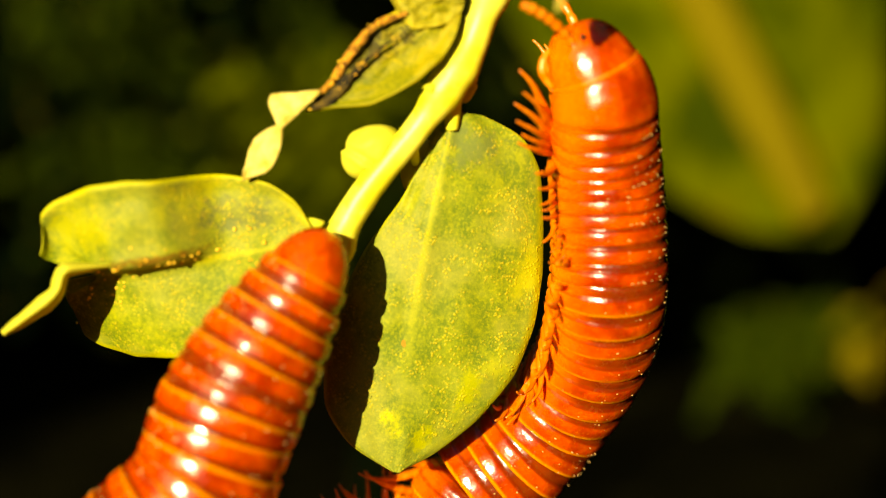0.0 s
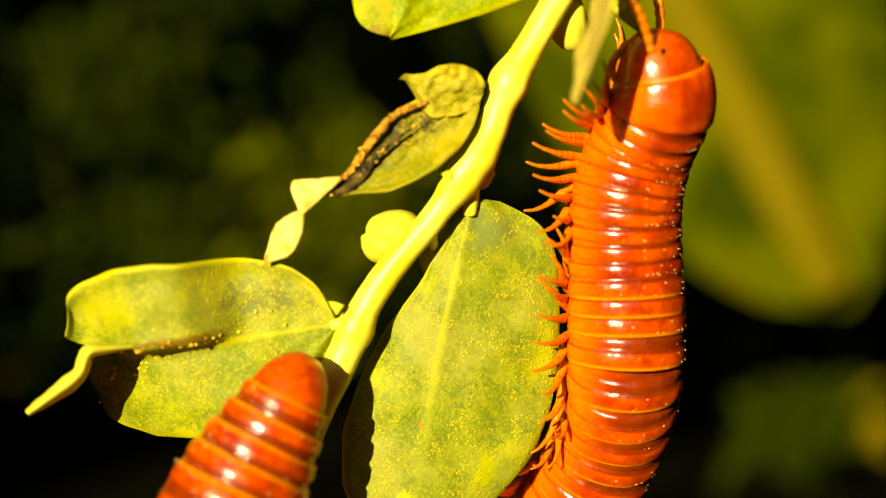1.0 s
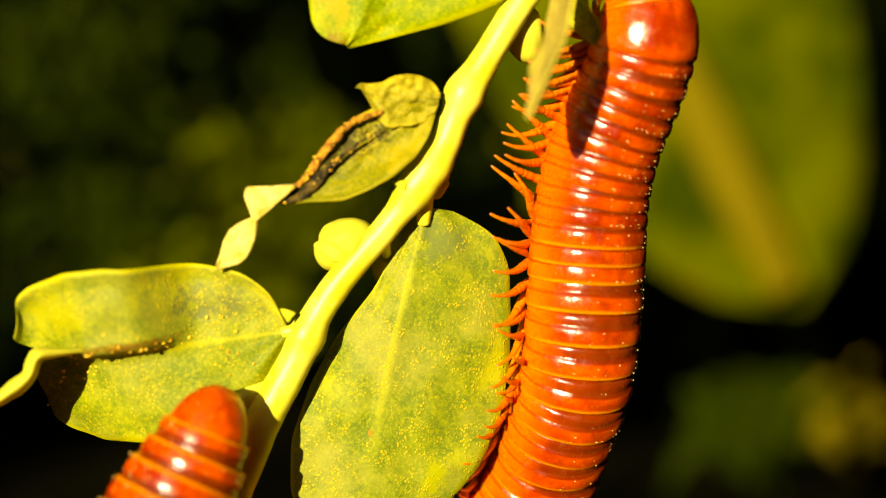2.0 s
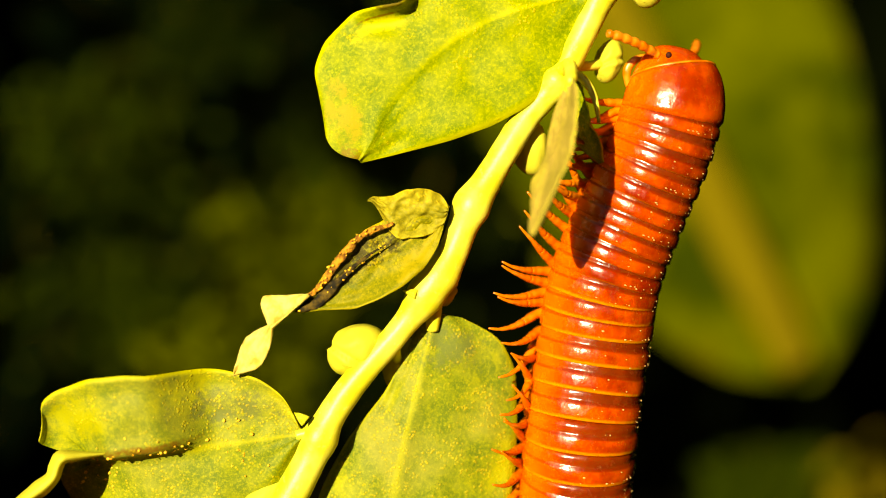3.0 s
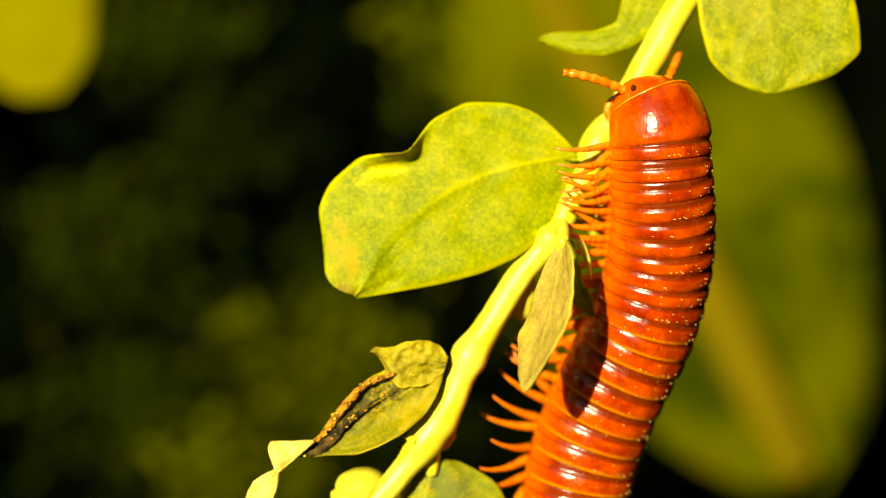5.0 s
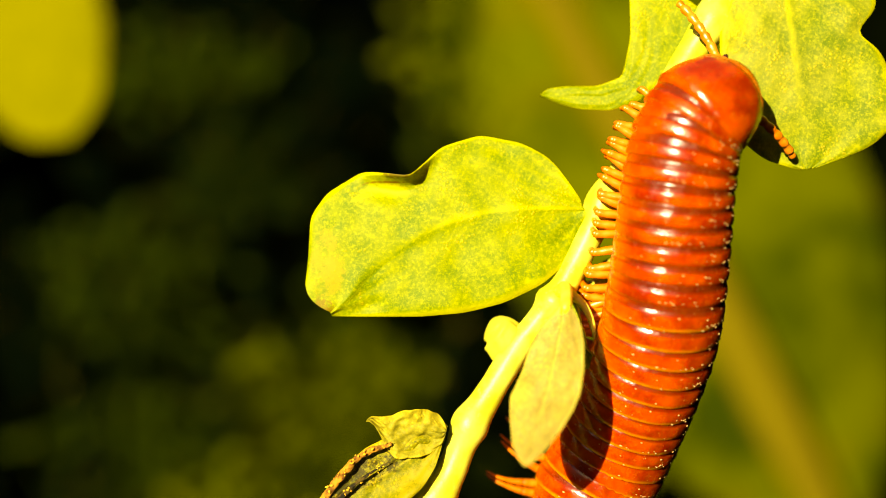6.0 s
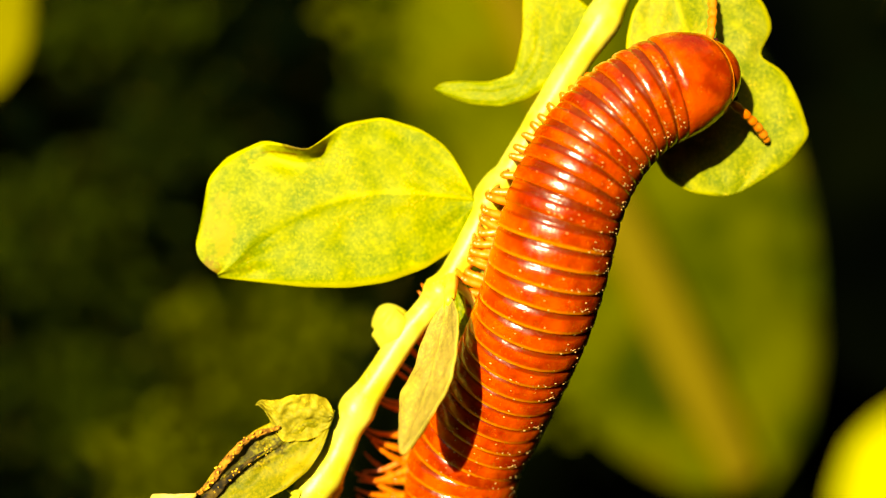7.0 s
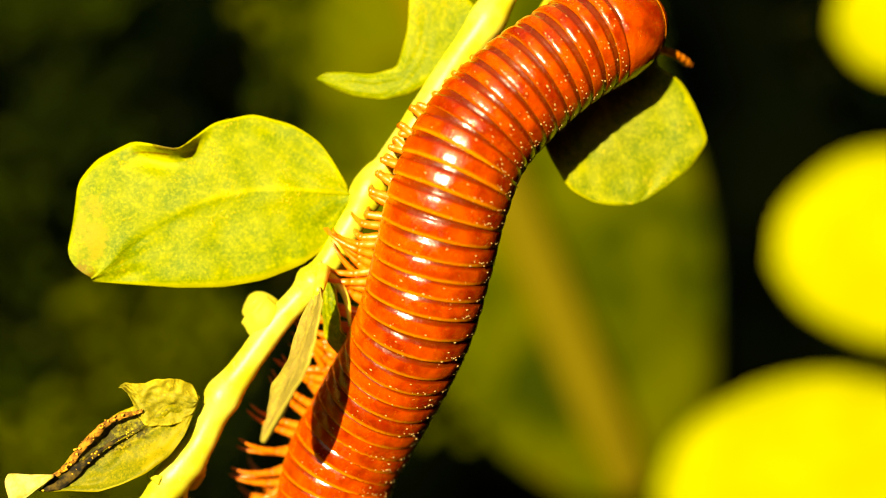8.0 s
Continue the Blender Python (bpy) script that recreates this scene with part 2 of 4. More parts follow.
def shell_material(name, banded=True):
    """Glossy red shell: amber hind rim and dull front on the rings, orange flanks, fine dust."""
    k = Kit(name, 0.3, 0.6)
    at = k.coord()
    p = k.xyz(at)
    x = k.math("MULTIPLY", p[0], 1000.0)
    own = k.n.new("ShaderNodeObjectInfo").outputs["Random"]
    shift = k.n.new("ShaderNodeVectorMath")
    shift.operation = "ADD"
    k.l.new(at, shift.inputs[0])
    k.l.new(k.math("MULTIPLY", own, 0.35), shift.inputs[1])
    at = shift.outputs[0]
    flow = k.noise(at, 480, 4)
    c = k.mix(k.band(flow, 0.32, 0.7), (0.215, 0.0130, 0.0004), (0.52, 0.062, 0.0004))
    if banded:
        front = k.math("MULTIPLY", k.band(k.math("MULTIPLY_ADD", flow, 0.5, x), 0.12, 0.45), k.band(p[2], -0.001, 0.0024))
        c = k.mix(k.math("MULTIPLY", front, 0.8), c, (0.10, 0.012, 0.002))
    c = k.mix(k.math("MULTIPLY", k.band(k.math("MULTIPLY_ADD", flow, 0.002, p[2]), 0.0022, -0.0014), 0.75), c, (0.74, 0.135, 0.0006))
    if banded:
        groove = k.band(k.math("ABSOLUTE", k.math("SUBTRACT", k.math("MULTIPLY_ADD", flow, 0.2, x), 0.2)), 0.14, 0.03)
        c = k.mix(k.math("MULTIPLY", groove, 0.6), c, (0.16, 0.010, 0.001))
        c = k.mix(k.math("MULTIPLY", k.band(k.math("MULTIPLY_ADD", flow, 0.25, x), -0.66, -0.88), 0.7), c, (0.74, 0.23, 0.005))
    grit = k.cells(at, 3200)
    where = k.math("MULTIPLY", k.band(k.noise(at, 700, 3), 0.56, 0.66), k.band(p[1], 0.0012, -0.0012))
    dots = k.math("MULTIPLY", k.band(grit["Distance"], 0.24, 0.14), where)
    c = k.mix(k.math("MULTIPLY", dots, 0.8), c, (0.62, 0.36, 0.10))
    film = k.math("MULTIPLY", k.band(k.noise(at, 1000, 6, 0.8), 0.5, 0.72), k.band(p[2], 0.0005, 0.003))
    c = k.mix(k.math("MULTIPLY", film, 0.22), c, (0.22, 0.06, 0.015))
    k.colour(c)
    k.put(k.b.inputs["Roughness"], k.math("ADD", k.band(k.noise(at, 1400, 3), 0.3, 0.8, 0.14, 0.34), k.math("MULTIPLY", dots, 0.4)))
    fine = k.n.new("ShaderNodeMapping")
    fine.inputs["Scale"].default_value = (0.35, 1.0, 1.0)
    k.l.new(at, fine.inputs[0])
    streaks = k.noise(fine.outputs[0], 1500, 4, 0.75)
    dents = k.noise(at, 650, 3, 0.6)
    k.bump(k.math("ADD", k.math("MULTIPLY_ADD", dents, 1.6, k.math("MULTIPLY", k.noise(at, 1500, 4, 0.7), 0.6)), k.math("ADD", k.math("MULTIPLY", streaks, 0.7), dots)), 0.34, 0.00012)
    k.put(k.b.inputs["Subsurface Weight"], 0.4)
    k.put(k.b.inputs["Subsurface Scale"], 0.003)
    k.put(k.b.inputs["Subsurface Radius"], (1.0, 0.06, 0.02))
    return k.m


def leg_material(name, pale):
    k = Kit(name, 0.3, 0.5)
    at = k.coord()
    c = k.mix(k.band(k.noise(at, 900, 3), 0.35, 0.65), (0.56, 0.11, 0.004), (0.72, 0.20, 0.015))
    reach = k.math("ABSOLUTE", k.xyz(at)[1])
    c = k.mix(k.math("MULTIPLY", k.band(reach, 0.0030, 0.0046), pale), c, (0.62, 0.26, 0.09))
    k.bump(k.noise(at, 2600, 4), 0.4, 0.0001)
    k.colour(c)
    return k.m


SHELL, SMOOTH, LEGS = shell_material("millipede_shell"), shell_material("millipede_smooth_shell", False), leg_material("millipede_leg", 0.2)
FEELER = leg_material("millipede_feeler", 0.0)
EYE = Kit("dark_eye_field", 0.7, 0.15)
EYE.colour((0.035, 0.005, 0.002))
EYE = EYE.m


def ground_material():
    k = Kit("soil_painted_shade", 0.9, 0.0)
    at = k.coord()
    # much darker than bare soil: the thicket's shade is in both tones
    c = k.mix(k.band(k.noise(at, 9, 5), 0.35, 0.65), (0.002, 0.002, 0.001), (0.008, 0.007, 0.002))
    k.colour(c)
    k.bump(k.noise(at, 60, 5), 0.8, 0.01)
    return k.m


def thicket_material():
    k = Kit("painted_thicket_shade", 0.9, 0.0)
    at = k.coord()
    # near black: the shade between the shrubs is put into the colour
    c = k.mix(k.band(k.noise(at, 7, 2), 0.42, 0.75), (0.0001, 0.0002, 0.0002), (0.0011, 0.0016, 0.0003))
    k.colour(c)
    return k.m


SOIL, THICKET = ground_material(), thicket_material()


# ---- mesh helpers ----
def part(name, bm, material, parent=None, label=""):
    me = bpy.data.meshes.new(name)
    bm.normal_update()
    bm.to_mesh(me)
    bm.free()
    me.materials.append(material)
    me.polygons.foreach_set("use_smooth", [True] * len(me.polygons))
    ob = new(name, me)
    ob.parent = parent
    return tagged(ob, label)


def smooth_line(points, per=10):
    """A dense line through the points (Catmull-Rom)."""
    p = np.array(points, float)
    q = np.vstack([2 * p[0] - p[1], p, 2 * p[-1] - p[-2]])
    out = []
    for i in range(len(p) - 1):
        a, b, c, d = q[i:i + 4]
        for t in np.linspace(0, 1, per, endpoint=False):
            out.append(0.5 * (2 * b + (c - a) * t + (2 * a - 5 * b + 4 * c - d) * t * t + (3 * b - a - 3 * c + d) * t ** 3))
    return np.array(out + [p[-1]])


def tube(bm, line, radii, sides=14, flat=1.0, lumps=0.0, cap=True, knobs=0.8):
    """A tube of varying radius along a line, in millimetres; flat squeezes it across its second axis."""
    line = np.asarray(line, float)
    r = np.interp(np.linspace(0, 1, len(line)), np.linspace(0, 1, len(radii)), radii)
    rings, side = [], None
    for i, c in enumerate(line):
        f = Vector(line[min(i + 1, len(line) - 1)] - line[max(i - 1, 0)]).normalized()
        side = (Vector((0, -1, 0.01)) if side is None else side)
        side = (side - f * side.dot(f)).normalized()
        other = f.cross(side)
        ring = []
        for k in range(sides):
            a = 2 * math.pi * k / sides
            rr = r[i] * (1 + lumps * noise.noise(Vector(c) * knobs + Vector((math.cos(a), math.sin(a), 0)) * 0.9))
            ring.append(bm.verts.new((Vector(c) + side * math.cos(a) * rr * flat + other * math.sin(a) * rr) * MM))
        rings.append(ring)
    for a, b in zip(rings, rings[1:]):
        for k in range(sides):
            bm.faces.new((a[k], a[(k + 1) % sides], b[(k + 1) % sides], b[k]))
    if cap:
        bm.faces.new(rings[0][::-1])
        bm.faces.new(rings[-1])
    return bm


STATIONS = (0.0, 0.03, 0.12, 0.25, 0.4, 0.55, 0.7, 0.85, 0.95, 1.0)


def soft_interp(x, xs, ys):
    """Interpolation with rounded corners."""
    fine = np.linspace(0, 1, 201)
    y = np.interp(fine, xs, ys)
    for _ in range(28):
        y[1:-1] = (y[:-2] + 2 * y[1:-1] + y[2:]) / 4
    return np.interp(x, fine, y)


def blade(bm, length, left, right, arch=0.0, cup=0.0, wave=0.3, sway=0.0, seed=0, thick=0.28, warp=None, nu=72, nv=26, ends=(0, 0), rib=0.0, even=False, ridge=0.16):
    """A leaf blade along +X, its upper face towards +Z, in millimetres. left and right: half widths at the eight inner stations."""
    lw = lambda u: soft_interp(u, STATIONS, (ends[0], *left, ends[1]))
    rw = lambda u: soft_interp(u, STATIONS, (ends[0], *right, ends[-1]))
    us = (1 - np.cos(np.linspace(0, math.pi, nu + 1))) / 2
    vs = np.linspace(-1, 1, nv + 1)
    layer = bm.loops.layers.uv.verify()
    sheets = []
    for k in (0, 1):
        grid = []
        for u in us:
            l, r, row = float(lw(u)), float(rw(u)), []
            for v in vs:
                y = (v + 1) / 2 * (l + r) - r if even else v * (l if v > 0 else r)
                y += rib * math.sin(math.pi * u) * (1 - v * v)
                x = u * length
                z = arch * 4 * u * (1 - u) + cup * (abs(v) ** 1.6) * (max(l, r) / 6)
                z += wave * (noise.noise(Vector((u * 4, v * 1.5, seed))) * (0.4 + abs(v)) + 0.4 * noise.noise(Vector((u * 11, v * 4, seed + 5))))
                z += ridge * math.exp(-(v / 0.05) ** 2) * (1 - u)
                y += sway * math.sin(math.pi * u)
                if warp:
                    x, y, z = warp(u, v, x, y, z)
                edge = 1 - 0.75 * abs(v) ** 6
                z += (0.5 - k) * thick * edge
                row.append(bm.verts.new((x * MM, y * MM, z * MM)))
            grid.append(row)
        sheets.append(grid)
    for k, grid in enumerate(sheets):
        for i in range(nu):
            for j in range(nv):
                q = [(i, j), (i + 1, j), (i + 1, j + 1), (i, j + 1)]
                if k:
                    q.reverse()
                f = bm.faces.new([grid[a][b] for a, b in q])
                for loop, (a, b) in zip(f.loops, q):
                    loop[layer].uv = (us[a], (vs[b] + 1) / 2)
    top, low = sheets
    rim = [(i, 0) for i in range(nu)] + [(nu, j) for j in range(nv)] + [(i, nv) for i in range(nu, 0, -1)] + [(0, j) for j in range(nv, 0, -1)]
    for a, b in zip(rim, rim[1:] + rim[:1]):
        f = bm.faces.new((top[b[0]][b[1]], top[a[0]][a[1]], low[a[0]][a[1]], low[b[0]][b[1]]))
        for loop in f.loops:
            loop[layer].uv = (us[a[0]], 0.0)
    return bm


def facing(base, tip, towards, roll=0.0):
    """The pose of a blade: from base to tip (millimetres), its upper face towards a direction."""
    x = (Vector(tip) - Vector(base)).normalized()
    z = Vector(towards)
    z = (z - x * z.dot(x)).normalized()
    m = Matrix((x, z.cross(x), z)).transposed().to_4x4()
    return Matrix.Translation(Vector(base) * MM) @ m @ Matrix.Rotation(radians(roll), 4, "X")


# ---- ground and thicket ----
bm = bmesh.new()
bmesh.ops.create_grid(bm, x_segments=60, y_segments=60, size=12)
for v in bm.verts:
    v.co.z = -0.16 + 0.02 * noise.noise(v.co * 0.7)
tagged(part("ground", bm, SOIL), "soil under the thicket, its shade painted in", "ground", kind="structure")

# added wall, mostly unseen: blocks sky light all round but for the sun's gap
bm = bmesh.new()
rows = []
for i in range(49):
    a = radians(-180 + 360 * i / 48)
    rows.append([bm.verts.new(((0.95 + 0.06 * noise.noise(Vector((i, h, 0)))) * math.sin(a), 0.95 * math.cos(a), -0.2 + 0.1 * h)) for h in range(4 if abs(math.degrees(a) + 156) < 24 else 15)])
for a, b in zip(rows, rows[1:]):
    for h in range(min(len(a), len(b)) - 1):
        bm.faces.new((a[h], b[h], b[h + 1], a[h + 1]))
tagged(part("backdrop", bm, THICKET), "wall with thicket shade painted on, carried round unseen to block skylight", "backdrop", kind="structure")

# ---- the plant ----
plant = tagged(new("leafy_plant"), "pale yellow-green stem with dusty chewed oval leaves", "plant")
plant.location = (0, 0, 0)
STEM_LINE = [(20, 25, -165), (6, 16, -120), (-12, 6, -75), (-18.0, 2, -45), (-15.6, 0.5, -30), (-12.5, 0, -21.6), (-10.1, 0, -17.2), (-7.9, 0, -12.9), (-6.0, 0, -10.3), (-3.2, 0, -7.2), (-1.3, 0, -4.7), (0.45, 0, -2.2),
             (1.9, 0, 1.3), (3.35, 0, 3.6), (5.7, 0, 7.3), (8.1, 0, 10.2), (10.0, 0, 13.6), (11.9, 0, 17.6), (13.2, 0, 19.4), (17.2, 0, 26.3), (19.8, 0, 30.6), (23.5, 0.5, 38), (28, 2, 48), (31, 5, 62), (32, 8, 74)]
bm = bmesh.new()
line = smooth_line(STEM_LINE, 8)
NODES = [((-9.0, 0, -14.4), 0.32, 0.8), ((-1.5, 0, -4.6), 0.36, 1.3), ((-0.2, 0, -3.2), 0.22, 1.0), ((1.9, 0, 1.6), 0.36, 1.1), ((8.0, 0, 10.0), 0.45, 0.8), ((11.4, 0, 17.0), 0.35, 1.2), ((19.4, 0, 30.2), 0.3, 1.5)]
radii = []
for c in line:
    r = 1.75 if c[2] < -60 else np.interp(c[2], (-60, -22, -15, -12, -7, -4, 0, 4, 8, 12, 18, 24, 40, 74), (1.9, 1.35, 1.1, 1.0, 0.88, 1.05, 1.06, 1.02, 0.95, 0.95, 1.05, 1.12, 1.1, 0.5))
    radii.append(r + sum(g * math.exp(-(np.linalg.norm(c - np.array(n)) / w) ** 2) for n, g, w in NODES))
tube(bm, line, radii, 18, 1.0, 0.05)
stem = part("stem", bm, STEM, plant, "pale yellow-green stem with swollen nodes")

# small scales where the leaves join
def node_scale(at, tip, width):
    L = (Vector(tip) - Vector(at)).length
    bm = bmesh.new()
    prof = [width * w for w in (1.0, 0.95, 0.85, 0.7, 0.55, 0.4, 0.22, 0.1)]
    blade(bm, L, prof, prof, arch=0.15, cup=0.4, wave=0.1, seed=int(L * 70), thick=0.12, nu=10, nv=6, ends=(width, 0.02))
    part("scale", bm, BUD, plant).matrix_basis = facing(at, tip, (0, -1, 0.2))


for at, tip, width in (((-1.9, -1.3, -4.6), (-2.9, -1.0, -4.3), 0.35), ((0.2, -1.4, 1.2), (-0.6, -1.2, 2.2), 0.35), 
                       ((-9.6, -1.4, -13.2), (-10.4, -1.2, -12.6), 0.4), ):
    node_scale(at, tip, width)

# big oval leaf hanging from the middle node
bm = bmesh.new()
blade(bm, 24.9, (4.9, 6.6, 7.4, 8.0, 8.0, 7.2, 4.9, 2.4), (1.0, 1.4, 2.4, 4.3, 5.5, 6.1, 5.5, 3.4), arch=0.3, cup=-0.9, wave=0.5, seed=3, ends=(2.0, 0.3), rib=-0.6)
big = part("leaf", bm, LEAF_BIG, plant, "large oval dusty green leaf with pale midrib")
big.matrix_basis = facing((-0.7, 1.5, -6.0), (-5.6, 2.2, -30.5), (0.12, -1, 0.03))
bm = bmesh.new()
tube(bm, smooth_line([(-0.9, 0.2, -4.4), (-0.75, 0.9, -5.7), (-0.85, 1.3, -7.2)]), (0.9, 0.6, 0.45), 12)
part("leaf_stalk", bm, STEM, plant)

# chewed leaf on the lower node, its end rolled up
def ramp(x, a, b):
    x = min(1.0, max(0.0, (x - a) / (b - a)))
    return x * x * (3 - 2 * x)


def lift_end(u, v, x, y, z):
    hood = ramp(u, 0.28, 0.5) * (1 - 0.6 * ramp(u, 0.6, 1.0)) * ramp(-v, -0.05, 0.16)
    z += 3.2 * hood
    x -= 1.3 * hood * ramp(u, 0.5, 1.0)
    y += 0.5 * hood
    x -= 1.5 * ramp(u, 0.88, 1.0) + 3.2 * ramp(u, 0.6, 1.0) * (1 - ramp(-v, 0.0, 0.9) if v < 0 else 1 - ramp(v, 0.0, 0.4))
    if v > 0:
        z -= 4.0 * ramp(u, 0.45, 1.0) * v ** 0.8
    z += 0.7 * math.exp(-((-v - 1) / 0.12) ** 2)
    return x, y, z

bm = bmesh.new()
blade(bm, 19.6, (1.1, 3.9, 5.9, 6.4, 6.3, 6.0, 5.0, 3.4), (2.6, 4.3, 5.2, 5.8, 6.3, 6.3, 5.5, 4.0), arch=0.2, wave=0.5, seed=11, warp=lift_end, ends=(0.5, 0.6, 2.2))
low_leaf = part("leaf", bm, LEAF_CHEWED, plant, "chewed dusty leaf with a rolled end and rust-coloured grains")
low_leaf.matrix_basis = facing((-10.0, -0.4, -14.2), (-29.6, 0.4, -16.4), (0, -1, 0))
def folded_strip(bm, front, back, thin):
    """A narrow strip standing on edge between two lines, rounded, in millimetres."""
    a, b = smooth_line(front, 6), smooth_line(back, 6)
    r = np.interp(np.linspace(0, 1, len(a)), np.linspace(0, 1, len(thin)), thin)
    rings = []
    for i in range(len(a)):
        f = Vector(a[min(i + 1, len(a) - 1)] - a[max(i - 1, 0)]).normalized()
        deep = Vector(b[i] - a[i])
        n = f.cross(deep).normalized()
        mid = Vector(a[i] + b[i]) / 2
        rings.append([bm.verts.new((mid + deep * 0.5 * math.cos(q) + n * r[i] * math.sin(q) * (1 + 0.25 * noise.noise(mid))) * MM) for q in np.linspace(0, 2 * math.pi, 15)[:-1]])
    for p, q in zip(rings, rings[1:]):
        for k in range(14):
            bm.faces.new((p[k], p[(k + 1) % 14], q[(k + 1) % 14], q[k]))
    bm.faces.new(rings[0][::-1])
    bm.faces.new(rings[-1])


bm = bmesh.new()
folded_strip(bm, [(-22.9, -3.0, -15.0), (-24.4, -4.2, -14.95), (-25.3, -5, -15.0), (-25.7, -5, -15.5), (-26.1, -5, -16.4), (-27.7, -5, -17.6), (-29.5, -5, -18.85)],
             [(-23.2, -1.8, -15.2), (-25.1, -1.2, -15.35), (-26.9, 0.2, -15.6), (-27.8, 2.2, -16.5), (-28.2, 2.2, -17.5), (-29.7, 1.4, -18.65), (-30.8, -1.2, -19.4)], (0.1, 0.3, 0.5, 0.52, 0.55, 0.5, 0.22))
part("rolled_tip", bm, BUD, plant, "rolled yellow leaf tip")
bm = bmesh.new()
tube(bm, smooth_line([(-8.6, 0, -14.0), (-9.4, -0.3, -14.1), (-10.4, -0.4, -14.3)]), (0.7, 0.5, 0.35), 10)
part("leaf_stalk", bm, STEM, plant)

# rust-coloured grains along the fold of the chewed leaf and on the withered one
def rust(name_seed, n, spot, size, parent):
    rnd = random.Random(name_seed)
    bm = bmesh.new()
    for _ in range(n):
        at = Vector(spot(rnd))
        made = bmesh.ops.create_icosphere(bm, subdivisions=1, radius=rnd.uniform(*size) * MM)
        k = Vector((rnd.uniform(0.7, 1.5), rnd.uniform(0.7, 1.3), 1))
        for v in made["verts"]:
            v.co = v.co * k + at * MM
    return tagged(part("rust_dust", bm, RUST, parent, "rust-coloured grains"), kind="stuff")


def on_low_leaf(rnd):
    u, v = rnd.triangular(0.1, 0.95, 0.62), rnd.gauss(0.05, 0.17)
    x, y, z = lift_end(u, v, u * 19.6, v * 6.0, 0.1 + 0.8 * u * (1 - u))
    return x, y, z + 0.06


rust(5, 170, on_low_leaf, (0.05, 0.13), low_leaf)

# upper oval leaf with a notch, swinging on its stalk
bm = bmesh.new()
def pucker(u, v, x, y, z):
    if v < 0:
        x += 1.0 * max(0.0, (u - 0.8) / 0.2) ** 2 * (1 - (2 * v + 1) ** 2)
    return x, y, z + 2.0 * math.exp(-((u - 0.57) / 0.11) ** 2 - ((v + 1.0) / 0.16) ** 2)
blade(bm, 19.3, (1.4, 3.0, 3.8, 4.0, 3.6, 2.7, 1.5, 0.7), (4.0, 6.1, 7.7, 7.9, 6.5, 8.4, 8.0, 6.7), arch=0.5, cup=-0.4, wave=0.4, seed=21, warp=pucker, ends=(0.8, 0.3, 3.8), rib=-2.7)
notched = part("leaf", bm, LEAF_NOTCHED, plant, "broad yellow-green leaf with a notched upper margin")
def notched_pose(angle):
    w = (35.5 - angle) / 14.5
    a = radians(180 + angle)
    base = Vector((9.9 + 0.3 * w, -0.6, 16.0 + 0.6 * w))
    return facing(base, base + 20 * Vector((math.cos(a), -0.02, math.sin(a))), (0, -1, 0))
notched.matrix_basis = notched_pose(35.5)

# withered leaf: green remnant, upper lobe, brown crest and a twisted dry strip
bm = bmesh.new()
blade(bm, 12.1, (0.5, 1.5, 2.3, 2.6, 2.5, 2.1, 1.0, 0.4), (0.4, 1.3, 2.1, 2.25, 2.0, 1.35, 0.6, 0.2), cup=0.9, wave=0.5, seed=31)
withered = part("leaf", bm, LEAF_WITHERED, plant, "withered leaf with a brown crusted crest")
withered.matrix_basis = facing((0.1, -1.2, 0.6), (-10.2, -1.4, -5.7), (0.1, -1, 0.3))
bm = bmesh.new()
blade(bm, 5.6, (1.2, 1.6, 1.9, 2.1, 2.3, 1.9, 0.7, 0.0), (0.5, 0.9, 1.2, 1.3, 1.1, 0.5, 0.3, 0.3), cup=0.5, wave=0.7, seed=37, even=True)
part("leaf_lobe", bm, LEAF_PALE, plant).matrix_basis = facing((0.4, -1.6, 1.2), (-5.1, -1.6, 1.9), (0, -1, -0.2))
CREST = smooth_line([(-3.5, -2.2, 0.4), (-5.6, -2.4, -0.4), (-7.2, -2.3, -2.0), (-8.5, -2.1, -3.8), (-9.6, -2.0, -4.6)], 24)
bm = bmesh.new()
tube(bm, CREST + np.array([0.1, 0.25, -0.1]), (0.12, 0.2, 0.24, 0.26, 0.24, 0.2, 0.12), 14, 0.45, 0.6, knobs=2.6)
part("dry_crest", bm, CRUST, plant, "brown crusted leaf crest")
# dark strip along the fold, painting the shadow beneath the crest
FOLD = smooth_line([(-3.6, -2.0, -0.9), (-5.6, -2.1, -2.2), (-7.6, -2.0, -4.0), (-8.9, -1.9, -5.2), (-10.2, -1.9, -5.6)], 24)
bm = bmesh.new()
tube(bm, FOLD, (0.03, 0.08, 0.16, 0.3, 0.36, 0.26, 0.06), 14, 0.25, 0.7, knobs=1.4)
part("shaded_fold", bm, FOLD_SHADE, plant, "dark fold under the crest with its shadow painted in")
def on_crest(rnd):
    way = CREST if rnd.random() < 0.6 else FOLD
    c = way[int(rnd.random() * (len(way) - 1))]
    return c[0] + rnd.gauss(0, 0.12), c[1] + 0.05 - 0.1 * rnd.random(), c[2] + rnd.gauss(-0.1, 0.12)


rust(9, 90, on_crest, (0.03, 0.09), plant)
bm = bmesh.new()
blade(bm, 3.5, (0.12, 0.15, 0.15, 0.15, 0.15, 0.15, 0.2, 0.2), (0.15, 0.4, 0.75, 1.15, 1.6, 2.0, 1.6, 0.7), cup=0.5, wave=0.35, seed=33, nu=30, nv=12, ends=(0.1, 0.15), thick=0.14)
